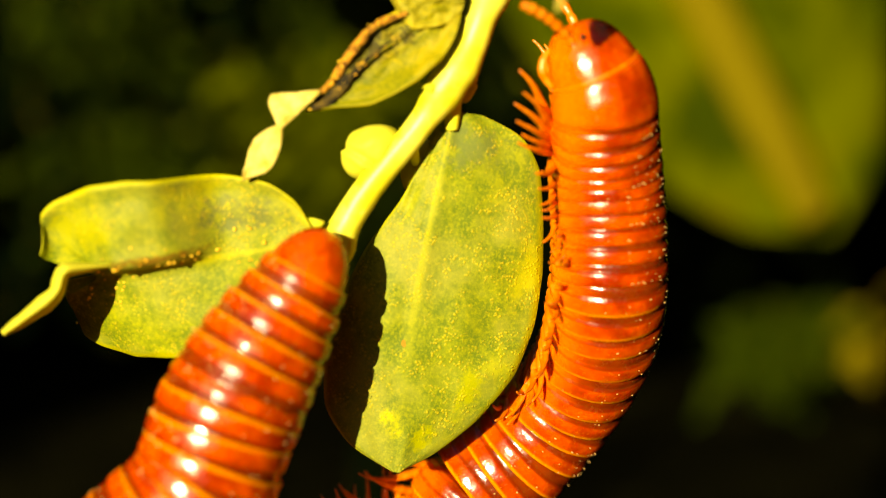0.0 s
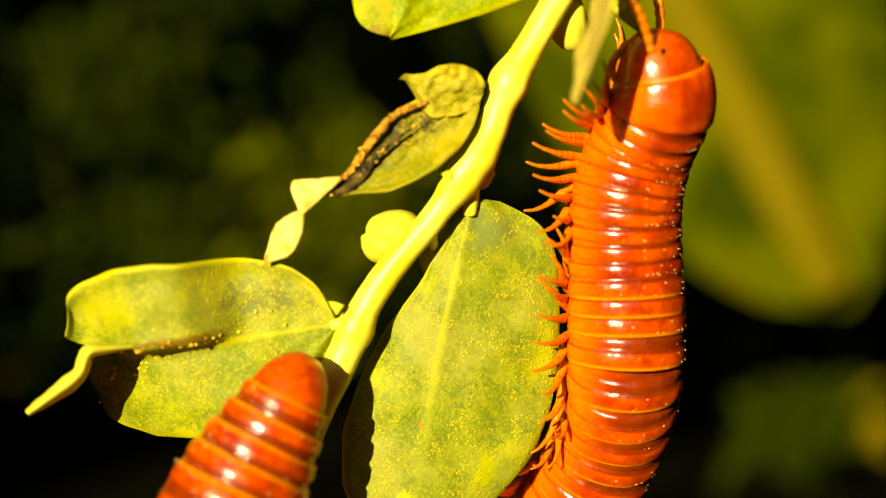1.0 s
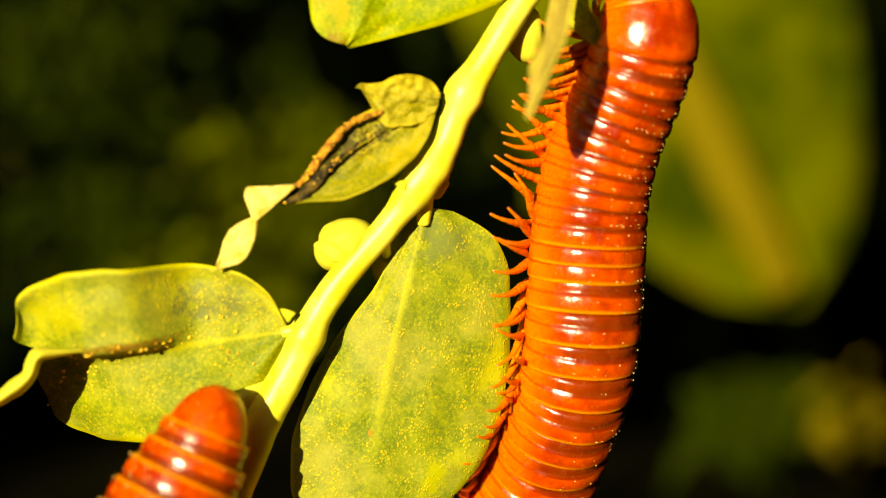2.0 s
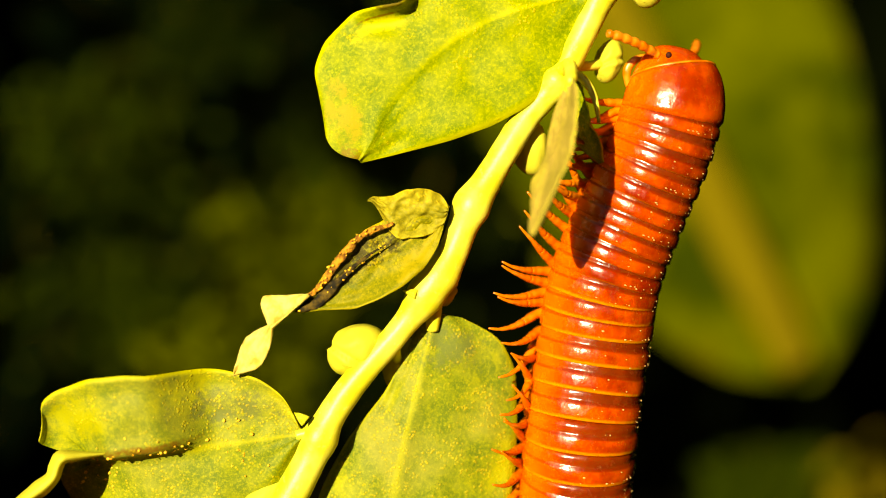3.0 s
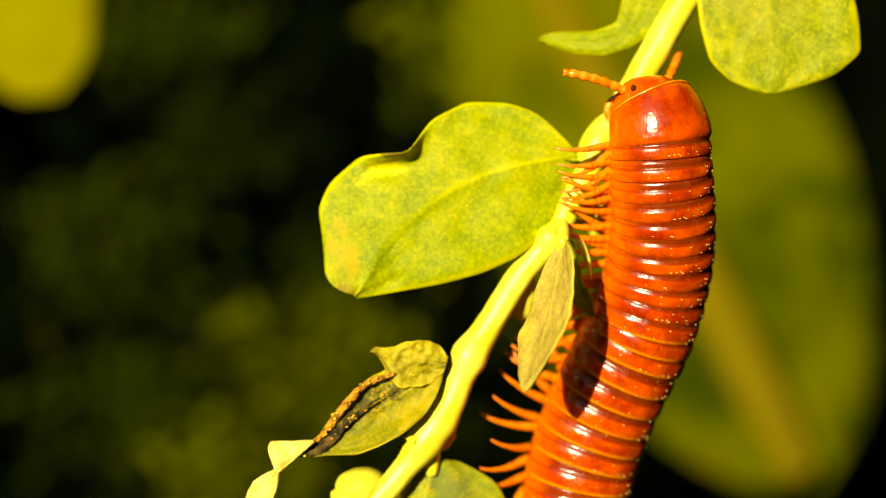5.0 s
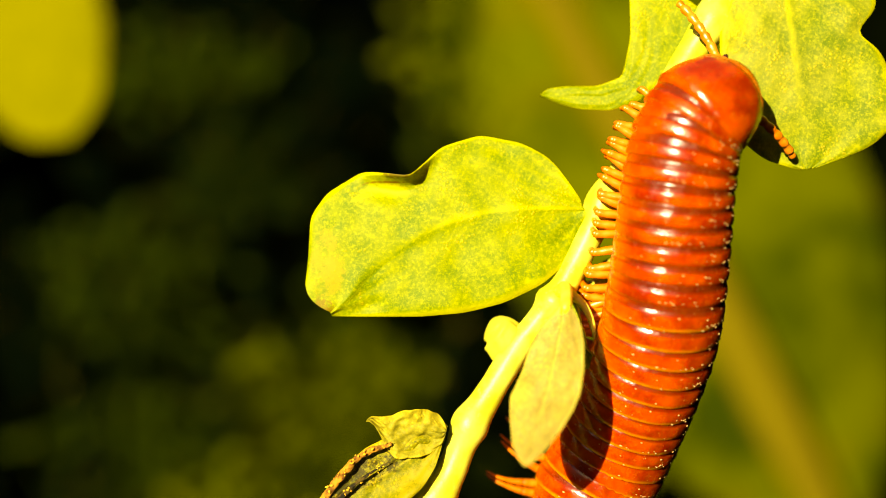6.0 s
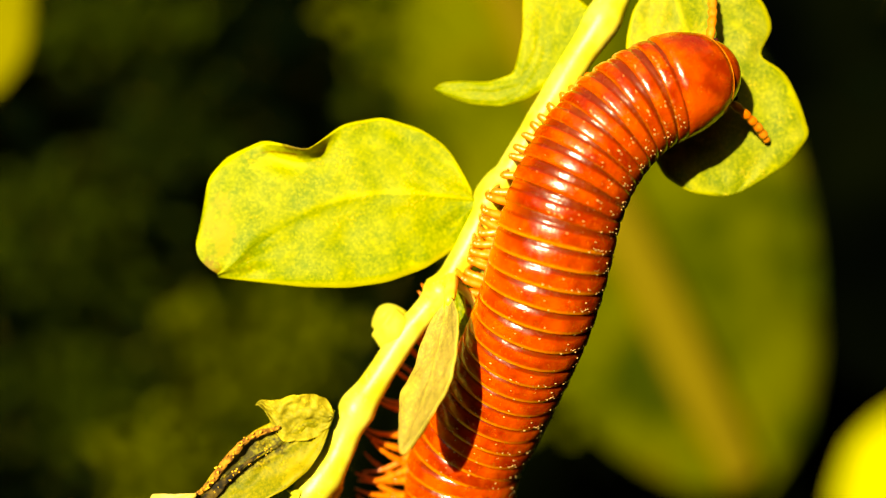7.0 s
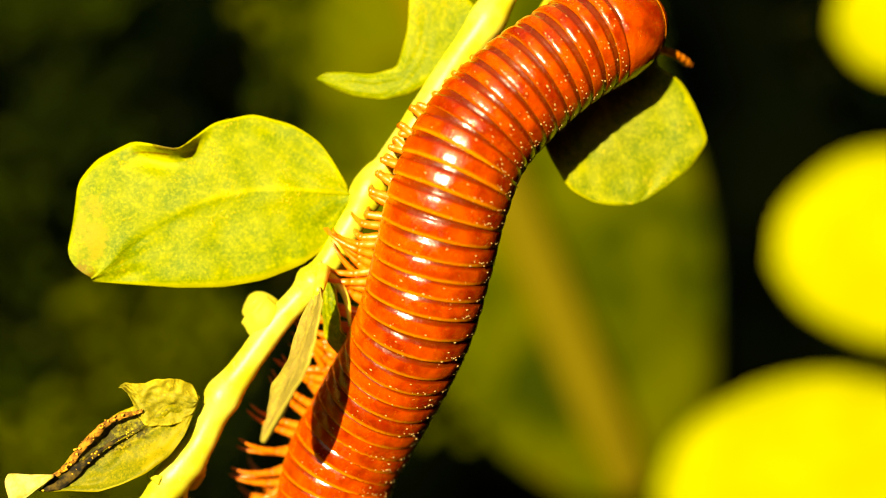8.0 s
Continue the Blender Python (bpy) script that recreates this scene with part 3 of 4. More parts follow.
part("dry_strip", bm, DRY, plant, "folded pale dry leaf flap").matrix_basis = facing((-9.2, -2.2, -4.5), (-11.9, -2.3, -6.7), (-0.1, -1, 0.15))
bm = bmesh.new()
blade(bm, 4.6, (0.15, 0.5, 0.85, 1.1, 1.2, 1.0, 0.5, 0.2), (0.12, 0.35, 0.6, 0.85, 0.8, 0.6, 0.3, 0.12), arch=0.3, cup=0.6, wave=0.4, seed=34, nu=30, nv=12, ends=(0.1, 0.04), thick=0.14)
part("dry_strip", bm, DRY, plant, "twisted pale dry leaf tip").matrix_basis = facing((-11.7, -2.3, -6.4), (-14.4, -1.6, -9.9), (-0.1, -1, 0.1))

# narrow folded leaf on the upper node
bm = bmesh.new()
blade(bm, 11.7, (0.6, 1.4, 2.0, 2.35, 2.45, 2.2, 1.6, 0.9), (0.6, 1.4, 2.0, 2.35, 2.45, 2.2, 1.6, 0.9), arch=-0.5, cup=0.7, wave=0.3, seed=41, ends=(0.3, 0.2))
narrow = part("leaf", bm, LEAF_BACK, plant, "narrow folded leaf showing its pinkish underside")
NARROW_BASE, NARROW_TIP = (8.5, -5.8, 9.6), (5.6, -10.4, -0.5)
def narrow_pose(turn):
    return facing(NARROW_BASE, NARROW_TIP, (-0.15, -1, 0.2), turn)
narrow.matrix_basis = narrow_pose(60)
bm = bmesh.new()
tube(bm, smooth_line([(8.4, -0.6, 10.7), (8.7, -2.6, 10.9), NARROW_BASE, (8.2, -5.4, 8.6)]), (0.6, 0.45, 0.4, 0.2), 10)
part("leaf_stalk", bm, STEM, plant)
bm = bmesh.new()
blade(bm, 6.2, (0.4, 0.8, 1.1, 1.3, 1.3, 1.1, 0.8, 0.4), (0.4, 0.8, 1.1, 1.3, 1.3, 1.1, 0.8, 0.4), arch=0.6, wave=0.3, seed=47, ends=(0.3, 0.2))
part("leaf", bm, LEAF, plant).matrix_basis = facing((9.0, -0.8, 10.2), (10.9, -0.8, 4.6), (-0.9, -0.5, 0.1))

bm = bmesh.new()
tube(bm, smooth_line([(8.9, -0.9, 10.7), (9.9, -1.3, 9.9), (10.5, -1.5, 8.7), (10.8, -1.5, 7.0)]), (0.4, 0.3, 0.24, 0.12), 10)
part("leaf_stalk", bm, STEM, plant)

# hooked leaf and broad leaf near the top
bm = bmesh.new()
blade(bm, 12.8, (0.8, 1.9, 2.8, 3.6, 3.8, 3.4, 2.2, 0.9), (1.2, 3.6, 4.4, 0.6, -1.7, -1.4, -0.3, 0.2), arch=0.3, wave=0.15, seed=51, ends=(0.3, 0.05), even=True, ridge=0.0)
part("leaf", bm, LEAF_HOOKED, plant, "bitten hook-shaped leaf").matrix_basis = facing((18.6, -0.3, 31.0), (7.9, 1.0, 25.4), (0, -1, 0))
bm = bmesh.new()
def bitten(u, v, x, y, z):
    """A bite out of one margin and a squared-off end."""
    if v > 0:
        y -= 1.5 * math.exp(-((u - 0.46) / 0.07) ** 2) * v ** 3
    return x, y, z
blade(bm, 17.0, (2.6, 5.2, 6.2, 6.4, 6.2, 6.6, 6.6, 4.4), (1.4, 3.2, 4.4, 5.0, 5.2, 5.0, 4.4, 2.8), arch=0.5, wave=0.4, seed=61, warp=bitten, ends=(0.4, 0.6))
broad = part("leaf", bm, LEAF, plant, "broad dusty leaf pushed aside by the millipede")
bm = bmesh.new()
tube(bm, smooth_line([(-6.0, 0, -0.3), (-3, 0.2, 0), (0.6, 0, 0.1)]), (0.5, 0.45, 0.35), 10)
part("leaf_stalk", bm, STEM, broad)
def broad_pose(x, z, lean):
    a = radians(lean)
    return facing((x - 17 * math.sin(a), -0.6, z + 17 * math.cos(a)), (x, -0.4, z), (-0.05, -1, 0.1))
broad.matrix_basis = broad_pose(27.0, 19.0, 12)


def bud(at, size, axis, stretch=1.25, root=None):
    """A rolled young leaf: a plump spiral."""
    bm = bmesh.new()
    bmesh.ops.create_uvsphere(bm, u_segments=72, v_segments=36, radius=1)
    layer = bm.loops.layers.uv.verify()
    for v in bm.verts:
        a = math.atan2(v.co.y, v.co.x)
        fold = 1 + 0.08 * noise.noise(v.co * 2)
        for turns, deep in ((2.6, 0.17), (-1.2, 0.10)):
            turn = (a - v.co.z * turns + turns + math.pi) % (2 * math.pi) - math.pi
            fold += (-deep * math.exp(-(turn / 0.24) ** 2) + 0.6 * deep * math.exp(-((turn - 0.5) / 0.28) ** 2)) * (1 - v.co.z ** 4)
        v.co = Vector((v.co.x * fold, v.co.y * fold * 0.85, v.co.z * stretch + 0.15 * v.co.x ** 2)) * size * MM
    ob = part("bud", bm, BUD, plant, "rolled yellow young leaf bud")
    ob.matrix_basis = Matrix.Translation(Vector(at) * MM) @ Vector(axis).to_track_quat("Z", "Y").to_matrix().to_4x4()
    if root:
        bm = bmesh.new()
        mid = (Vector(at) + Vector(root)) / 2 + Vector((0, 0, -0.3))
        tube(bm, smooth_line([root, tuple(mid), at], 6), (0.5, 0.35, 0.4), 10)
        part("bud_stalk", bm, STEM, plant)
    return ob


bud((-6.2, 0.9, -8.5), 1.95, (0.8, -0.35, 0.5), 1.15, (-3.6, 0.2, -7.8))
bud((14.9, 1.5, 17.4), 1.6, (0.3, 0, 1), 1.3, (11.6, 0, 17.2))
bud((0.25, 1.6, -4.3), 0.75, (0.25, 0.2, 1), 1.7, (-0.9, 0.3, -4.4))
bud((-3.2, 3.0, -9.6), 1.3, (0.3, 0.3, 1), 1.5, (-3.6, 0.2, -8.0))
bud((12.0, 2.6, 11.8), 1.15, (0.3, 0, 1), 1.4, (8.8, 0.2, 11.4))
side_bud = bud((6.2, 2.3, 5.7), 1.6, (-0.3, -0.2, 1), 1.3)
bud((-13.0, 0.6, -18.7), 1.3, (-1, 0, -0.6), 1.6, (-9.2, 0.2, -15.0))
bm = bmesh.new()
blade(bm, 15.0, (1.2, 3.0, 4.2, 4.6, 4.4, 3.6, 2.4, 1.2), (1.2, 3.0, 4.2, 4.6, 4.4, 3.6, 2.4, 1.2), arch=0.5, wave=0.4, seed=71, ends=(0.3, 0.2))
part("leaf", bm, LEAF_BRIGHT, plant).matrix_basis = facing((-14.8, 0.5, -29.0), (-27.5, -1.0, -36.5), (0, -1, 0.3))

# ---- out-of-focus growth behind and before ----
shrub = tagged(new("background_shrub"), "out-of-focus shrub with one huge olive leaf", "shrub")
shrub.location = (0, 0, 0)
sprig = tagged(new("foreground_sprig"), "blurred bright yellow-green leaves close by", "sprig")
sprig.location = (0, 0, 0)


def soft_leaf(base, tip, width, material, thing, towards=(-0.3, -1, 0.2), seed=0):
    L = (Vector(tip) - Vector(base)).length
    bm = bmesh.new()
    prof = [width * w for w in (0.25, 0.6, 0.88, 1.0, 1.0, 0.9, 0.66, 0.4)]
    blade(bm, L, prof, prof, arch=L * 0.04, cup=-1, wave=L * 0.03, seed=seed, thick=0.4, nu=20, nv=10)
    ob = part("leaf", bm, material, thing)
    ob.matrix_basis = facing(base, tip, towards)
    return ob


soft_leaf((37.4, -48, 13.0), (26.8, -48, 10.6), 4.2, NEAR_YELLOW, sprig, seed=1)
soft_leaf((38.2, -47, 1.2), (22.5, -48, 1.4), 5.2, NEAR_YELLOW, sprig, seed=2)
soft_leaf((37.6, -48, 22.2), (28.9, -48, 20.2), 3.2, NEAR_YELLOW, sprig, seed=3)
bm = bmesh.new()
tube(bm, smooth_line([(46, -30, -162), (44, -38, -80), (40, -46, -20), (38.4, -47, 1.2), (37.6, -48, 13.0), (37.7, -48, 22.2), (37.5, -48, 32)]), (1.2, 0.9, 0.6, 0.4), 10)
part("twig", bm, STEM, sprig)
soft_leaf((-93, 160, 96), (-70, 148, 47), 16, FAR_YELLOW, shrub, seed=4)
soft_leaf((15, 256, 128), (92, 250, -36), 45, FAR_BROAD, shrub, seed=5)
bm = bmesh.new()
tube(bm, smooth_line([(18, 248, 106), (48, 240, 46), (72, 236, -4), (85, 238, -30)]), (4.5, 6.5, 6.5, 5), 10, 0.5)
part("midrib", bm, FAR_TAN, shrub, "dry tan midrib")
bm = bmesh.new()
tube(bm, smooth_line([(20, 262, 150), (10, 280, 60), (-20, 300, -60), (-30, 310, -162)]), (3, 4, 5, 6), 10)
part("twig", bm, FAR_DARK, shrub)
bm = bmesh.new()
tube(bm, smooth_line([(-92, 160, 93), (-100, 168, 60), (-104, 176, -40), (-106, 180, -162)]), (0.8, 1.5, 2, 2.5), 10)
part("twig", bm, FAR_DARK, shrub)


def clump(middle, spread, count, size, material, seed):
    """A loose far clump of small leaves, denser in its middle."""
    rnd = random.Random(seed)
    bm = bmesh.new()
    layer = bm.loops.layers.uv.verify()
    for _ in range(count):
        c = Vector([m + (rnd.random() + rnd.random() + rnd.random() - 1.5) * w for m, w in zip(middle, spread)])
        way = Vector((rnd.gauss(0, 1), rnd.gauss(0, 0.4), rnd.gauss(0, 1))).normalized()
        up = Vector((rnd.gauss(-0.2, 0.5), -1, rnd.gauss(0.1, 0.5)))
        m = facing(c, c + way, up)
        l = size * rnd.uniform(0.6, 1.3)
        ring = []
        for u, w, z in ((0, 0, 0), (0.25, 0.26, 0.05), (0.6, 0.28, 0.07), (1, 0, -0.03), (0.6, -0.28, 0.07), (0.25, -0.26, 0.05)):
            ring.append(bm.verts.new(m @ (Vector((u * l, w * l, z * l)) * MM)))
        mid = bm.verts.new(m @ (Vector((0.45 * l, 0, 0)) * MM))
        for a, b in zip(ring, ring[1:] + ring[:1]):
            for loop in bm.faces.new((a, b, mid)).loops:
                loop[layer].uv = (0.5, 0.3)
    return tagged(part("background_foliage", bm, material), "out-of-focus foliage in the thicket, dimness set by leaf colour", "foliage", kind="stuff")


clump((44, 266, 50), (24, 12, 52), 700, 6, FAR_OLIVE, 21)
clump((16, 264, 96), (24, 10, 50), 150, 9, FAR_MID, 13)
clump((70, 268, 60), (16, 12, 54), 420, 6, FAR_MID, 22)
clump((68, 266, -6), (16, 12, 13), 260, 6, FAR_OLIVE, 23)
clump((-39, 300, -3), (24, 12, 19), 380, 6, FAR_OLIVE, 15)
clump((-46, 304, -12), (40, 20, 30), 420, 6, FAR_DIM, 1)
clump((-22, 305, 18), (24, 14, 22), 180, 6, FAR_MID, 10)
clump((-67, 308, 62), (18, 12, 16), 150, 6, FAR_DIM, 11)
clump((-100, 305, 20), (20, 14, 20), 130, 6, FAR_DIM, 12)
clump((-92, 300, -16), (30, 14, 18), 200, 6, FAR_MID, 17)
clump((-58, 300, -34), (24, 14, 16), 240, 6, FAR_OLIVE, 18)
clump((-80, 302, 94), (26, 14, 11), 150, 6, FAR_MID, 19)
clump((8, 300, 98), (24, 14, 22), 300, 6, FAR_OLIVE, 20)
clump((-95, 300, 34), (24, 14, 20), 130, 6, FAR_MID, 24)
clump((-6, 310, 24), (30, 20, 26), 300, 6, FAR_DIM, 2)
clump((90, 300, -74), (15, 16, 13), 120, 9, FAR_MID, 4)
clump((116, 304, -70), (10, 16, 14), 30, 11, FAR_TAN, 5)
# nearly black clumps: their shade comes from the leaf colour
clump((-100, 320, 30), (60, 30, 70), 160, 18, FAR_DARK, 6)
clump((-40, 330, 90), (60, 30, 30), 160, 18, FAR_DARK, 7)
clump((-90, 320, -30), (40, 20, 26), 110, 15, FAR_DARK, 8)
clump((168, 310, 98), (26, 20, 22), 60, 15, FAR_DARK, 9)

# ---- the millipede ----
POSTURES = []


def posture(t, *points):
    POSTURES.append((t, points))


posture(0, (8.9, -1.0, -0.7), (9.0, -0.6, -4.0), (9.0, 0.2, -6.5), (9.3, 2.0, -10.3), (9.4, 2.5, -14.1), (9.3, 3.1, -18.1), (8.8, 5.9, -22.4), (6.9, 9.0, -26.8), (3.7, 10.0, -30.8), (-0.6, 10.0, -34.0))
posture(0.5, (11.6, -1.4, 1.6), (11.9, -0.9, -0.8), (11.1, 0.1, -3.7), (9.7, 2.0, -6.7), (9.5, 2.5, -10.6), (9.5, 3.0, -14.5), (9.3, 3.8, -18.5), (8.6, 7.0, -22.9), (6.9, 10.0, -27.2), (3.9, 10.0, -30.2))
posture(1.0, (12.6, -1.3, 4.4), (12.5, -0.9, 2.0), (11.9, 0.2, -0.4), (10.8, 2.0, -2.9), (9.8, 2.5, -6.4), (9.6, 3.0, -10.2), (9.6, 3.2, -14.2), (9.4, 3.6, -18.2), (8.8, 6.3, -22.6), (7.0, 9.0, -27.1))
posture(2.5, (15.8, 0.2, 11.2), (15.3, 0.5, 8.2), (14.4, 1.0, 4.3), (12.6, 2.0, 0.2), (11.2, 2.5, -4.0), (10.6, 3.0, -8.4), (10.2, 3.2, -12.4), (9.7, 3.5, -16.4), (8.8, 5.4, -20.7), (7.9, 7.6, -24.3))
posture(3.5, (17.7, 0.5, 14.1), (17.2, 0.8, 10.5), (15.6, 1.5, 5.7), (13.9, 2.0, 1.7), (11.9, 2.5, -2.4), (10.8, 3.0, -6.6), (9.8, 3.2, -10.7), (9.4, 3.5, -14.9), (9.3, 3.8, -18.2))
posture(4.5, (16.9, -1.0, 19.3), (17.0, 0.0, 16.1), (16.7, 0.8, 12.1), (16.1, 1.2, 8.1), (14.4, 2.0, 3.7), (12.4, 2.5, -0.4), (10.8, 3.0, -4.3), (9.7, 3.2, -8.6), (9.2, 3.5, -12.7), (9.0, 3.5, -16.0))
posture(5.2, (14.8, -5.0, 22.6), (15.3, -5.0, 19.3), (15.4, -4.5, 16.1), (15.8, -3.0, 12.7), (15.9, -1.0, 8.7), (15.1, 0.8, 4.6), (13.4, 2.4, 0.8), (11.6, 4.0, -3.5), (10.5, 4.8, -7.4))
posture(6.3, (23.4, -5.0, 24.6), (20.6, -6.0, 24.5), (17.9, -6.3, 23.0), (16.5, -6.3, 19.7), (15.8, -5.5, 15.7), (15.4, -4.5, 12.1), (15.0, -2.5, 8.3), (14.0, 0.0, 4.5), (12.3, 2.4, 0.4), (10.6, 3.2, -2.8))
posture(6.5, (24.3, -5.0, 25.0), (21.8, -6.0, 24.4), (19.1, -6.3, 22.5), (17.1, -6.3, 19.3), (16.1, -5.5, 15.2), (15.5, -4.5, 11.5), (15.0, -2.5, 7.8), (13.6, 0.0, 3.2), (11.4, 2.4, -0.3), (9.9, 3.2, -3.7))
posture(7.0, (28.4, -5.0, 25.9), (25.7, -6.0, 25.1), (21.6, -6.3, 23.3), (18.7, -6.3, 20.6), (16.6, -6.3, 16.9), (15.5, -5.5, 12.7), (14.5, -4.0, 8.8), (13.1, -1.5, 4.9), (11.4, 1.2, 0.8), (9.7, 3.2, -3.9))
posture(7.5, (30.6, -4.5, 27.4), (28.1, -5.5, 27.0), (23.9, -6.3, 25.0), (20.0, -6.3, 22.0), (17.9, -6.3, 18.3), (16.5, -5.8, 14.4), (15.8, -4.5, 10.5), (14.8, -2.5, 6.8), (13.3, 0.4, 2.6), (10.8, 2.4, -2.6))
posture(8.0, (32.0, -4.0, 30.5), (29.1, -5.0, 29.4), (25.4, -6.0, 27.3), (21.8, -6.3, 24.3), (18.7, -6.3, 20.7), (17.1, -6.2, 16.7), (16.3, -5.0, 12.4), (15.5, -3.5, 8.2), (14.2, -1.0, 4.3), (12.3, 1.6, 0.0), (10.5, 3.2, -4.9))
# the way under the leaf and up again, and how far the hind end has drawn back along it
BELOW = [(9.2, 7.6, -19), (8.0, 9.0, -25), (3.6, 10.5, -32.5), (-3, 9.5, -37.5), (-12, 3, -42), (-20, -3, -42.5), (-24.6, -6.4, -38), (-22, -6.4, -33)]
HIND_A = [(-17.9, -5.6, -29.6), (-15.1, -4.7, -23.4), (-11.9, -3.8, -18.4), (-8.8, -3.2, -13.3)]
HIND_B = [(-19.6, -6.4, -29.6), (-17.4, -5.6, -25.0), (-15.8, -4.8, -21.4), (-13.9, -4.0, -16.2), (-11, -3.4, -10)]
DRAWN = ((0, 1.5), (1.0, 3.6), (2.5, 5.6), (3.5, 12), (4.5, 19), (5.2, 24), (6.3, 31), (7.0, 36), (8.0, 43))
LONG, FRONT, HIND = 104.0, 44.0, 24.0
SAMPLES = np.linspace(0, LONG, 105)


def centreline(t, points):
    """Points of the body's middle at even steps from head to hind end."""
    last = points[-1][2]
    w = min(1.0, t / 2.5)
    a, b = smooth_line(HIND_A, 12), smooth_line(HIND_B, 12)
    hind = []
    for s in np.linspace(0, 1, 5):
        pa, pb = a[int(s * (len(a) - 1))], b[int(s * (len(b) - 1) * 0.82)]
        hind.append(tuple(pa * (1 - w) + pb * w))
    low = [p for p in BELOW if p[2] < last - 2.5 or p[0] < -4]
    line = smooth_line([*points, *low, *hind], 14)
    run = np.concatenate([[0], np.cumsum(np.linalg.norm(np.diff(line, axis=0), axis=1))])
    end = run[-1] - np.interp(t, *zip(*DRAWN))
    s = np.where(SAMPLES <= FRONT, SAMPLES, np.where(SAMPLES >= LONG - HIND, end - (LONG - SAMPLES), FRONT + (SAMPLES - FRONT) * (end - HIND - FRONT) / (LONG - HIND - FRONT)))
    return np.stack([np.interp(s, run, line[:, k]) for k in range(3)], 1)


LINES = [(t, centreline(t, p)) for t, p in POSTURES]


def body_at(t):
    """The body's middle line at a time, gliding from posture to posture."""
    ts = [a for a, _ in LINES]
    i = max(0, min(len(ts) - 2, next((k for k in range(len(ts) - 1) if t <= ts[k + 1]), len(ts) - 2)))
    def slope(k):
        lo, hi = max(0, k - 1), min(len(ts) - 1, k + 1)
        return (LINES[hi][1] - LINES[lo][1]) / (ts[hi] - ts[lo])
    h = ts[i + 1] - ts[i]
    u = (t - ts[i]) / h
    return ((2 * u ** 3 - 3 * u * u + 1) * LINES[i][1] + (u ** 3 - 2 * u * u + u) * h * slope(i)
            + (3 * u * u - 2 * u ** 3) * LINES[i + 1][1] + (u ** 3 - u * u) * h * slope(i + 1))


def back_side(t, s):
    """The way that the body's back faces, at s along it."""
    w = min(1, max(0, (t - 4.0) / 2.0))
    front = Vector((0.82, -0.57, 0.05)).lerp(Vector((0.42, -0.9, 0.1)), w)
    front = front.lerp(Vector((0.97, -0.22, 0.05)), (1 - ramp(s, 5, 11)) * (1 - ramp(t, 0.5, 2.0)))
    return front.lerp(Vector((0.25, -0.95, 0.25)), min(1, max(0, (s - 46) / 25)))


def ring_pose(line, t, s):
    at = Vector([np.interp(s, SAMPLES, line[:, k]) for k in range(3)])
    ahead = Vector([np.interp(s - 1.5, SAMPLES, line[:, k]) - np.interp(s + 1.5, SAMPLES, line[:, k]) for k in range(3)])
    f = ahead.normalized()
    d = back_side(t, s)
    d = (d - f * d.dot(f)).normalized()
    return Matrix.Translation(at * MM) @ Matrix((f, d.cross(f), d)).transposed().to_4x4()


RADIUS = 4.25


def revolve(bm, profile, sides=40, belly=0.9, wrinkle=0.0, seed=0):
    """A ring along +X from (x, radius) pairs, its back towards +Z, flattened below."""
    rings = []
    for x, r in profile:
        ring = []
        for k in range(sides):
            a = 2 * math.pi * k / sides
            y, z = math.sin(a) * r, math.cos(a) * r
            if z < 0:
                z *= belly
            rr = 1 + wrinkle * noise.noise(Vector((x * 1.5, y, z + seed)))
            ring.append(bm.verts.new((x * MM, y * rr * MM, z * rr * MM)))
        rings.append(ring)
    for a, b in zip(rings, rings[1:]):
        for k in range(sides):
            bm.faces.new((a[k], b[k], b[(k + 1) % sides], a[(k + 1) % sides]))
    bm.faces.new(rings[0])
    bm.faces.new(rings[-1][::-1])
    return bm


def ring_mesh(pitch, taper=0.0):
    R, p = RADIUS, pitch
    bm = bmesh.new()
    revolve(bm, [(-0.52 * p - 0.22, R * 0.90), (-0.52 * p - 0.2, R * 0.975), (-0.52 * p - 0.12, R * 0.997), (-0.42 * p, R * 1.0), (-0.25 * p, R * 1.001), (-0.08 * p, R * 0.996), (0.06 * p, R * 0.985),
                 (0.12 * p, R * 0.966), (0.18 * p, R * 0.961), (0.28 * p, R * 0.966), (0.40 * p, R * 0.965), (0.5 * p, R * 0.958), (0.5 * p + 0.3, R * 0.91)], wrinkle=0.007)
    for v in bm.verts:
        v.co.yz *= 1 + taper * v.co.x / MM
    return bm


def leg_mesh(reach, side):
    """The thigh of a leg from its hip at the origin, outwards along the Y axis and down."""
    bm = bmesh.new()
    line = smooth_line([(0, 0, 0), (0, 0.9 * side, -0.28), (0, 1.7 * side, -0.42), (0, 2.15 * side, -0.5)], 4) * reach
    tube(bm, line, [r * (1 - 0.1 * (i % 4 == 0)) for i, r in enumerate(np.linspace(0.4, 0.27, len(line)))], 8)
    return bm


def shin_mesh(reach, side):
    """The thinner outer joints of a leg, with a pale claw, from the knee at the origin."""
    bm = bmesh.new()
    line = smooth_line([(0, -0.05 * side, 0), (0.03, 0.6 * side, -0.16), (0.1, 1.15 * side, -0.34), (0.2, 1.75 * side, -0.68), (0.38, 2.2 * side, -1.12)], 4) * reach
    tube(bm, line, [r * (1 - 0.14 * (i % 4 == 0)) for i, r in enumerate(np.linspace(0.29, 0.07, len(line)))], 8)
    return bm


KNEE = Vector((0, 2.12, -0.49))


millipede = tagged(new("millipede"), "glossy red-orange millipede climbing beside the stem", "millipede")
millipede.location = (0, 0, 0)
RINGS = []
COUNT = 59


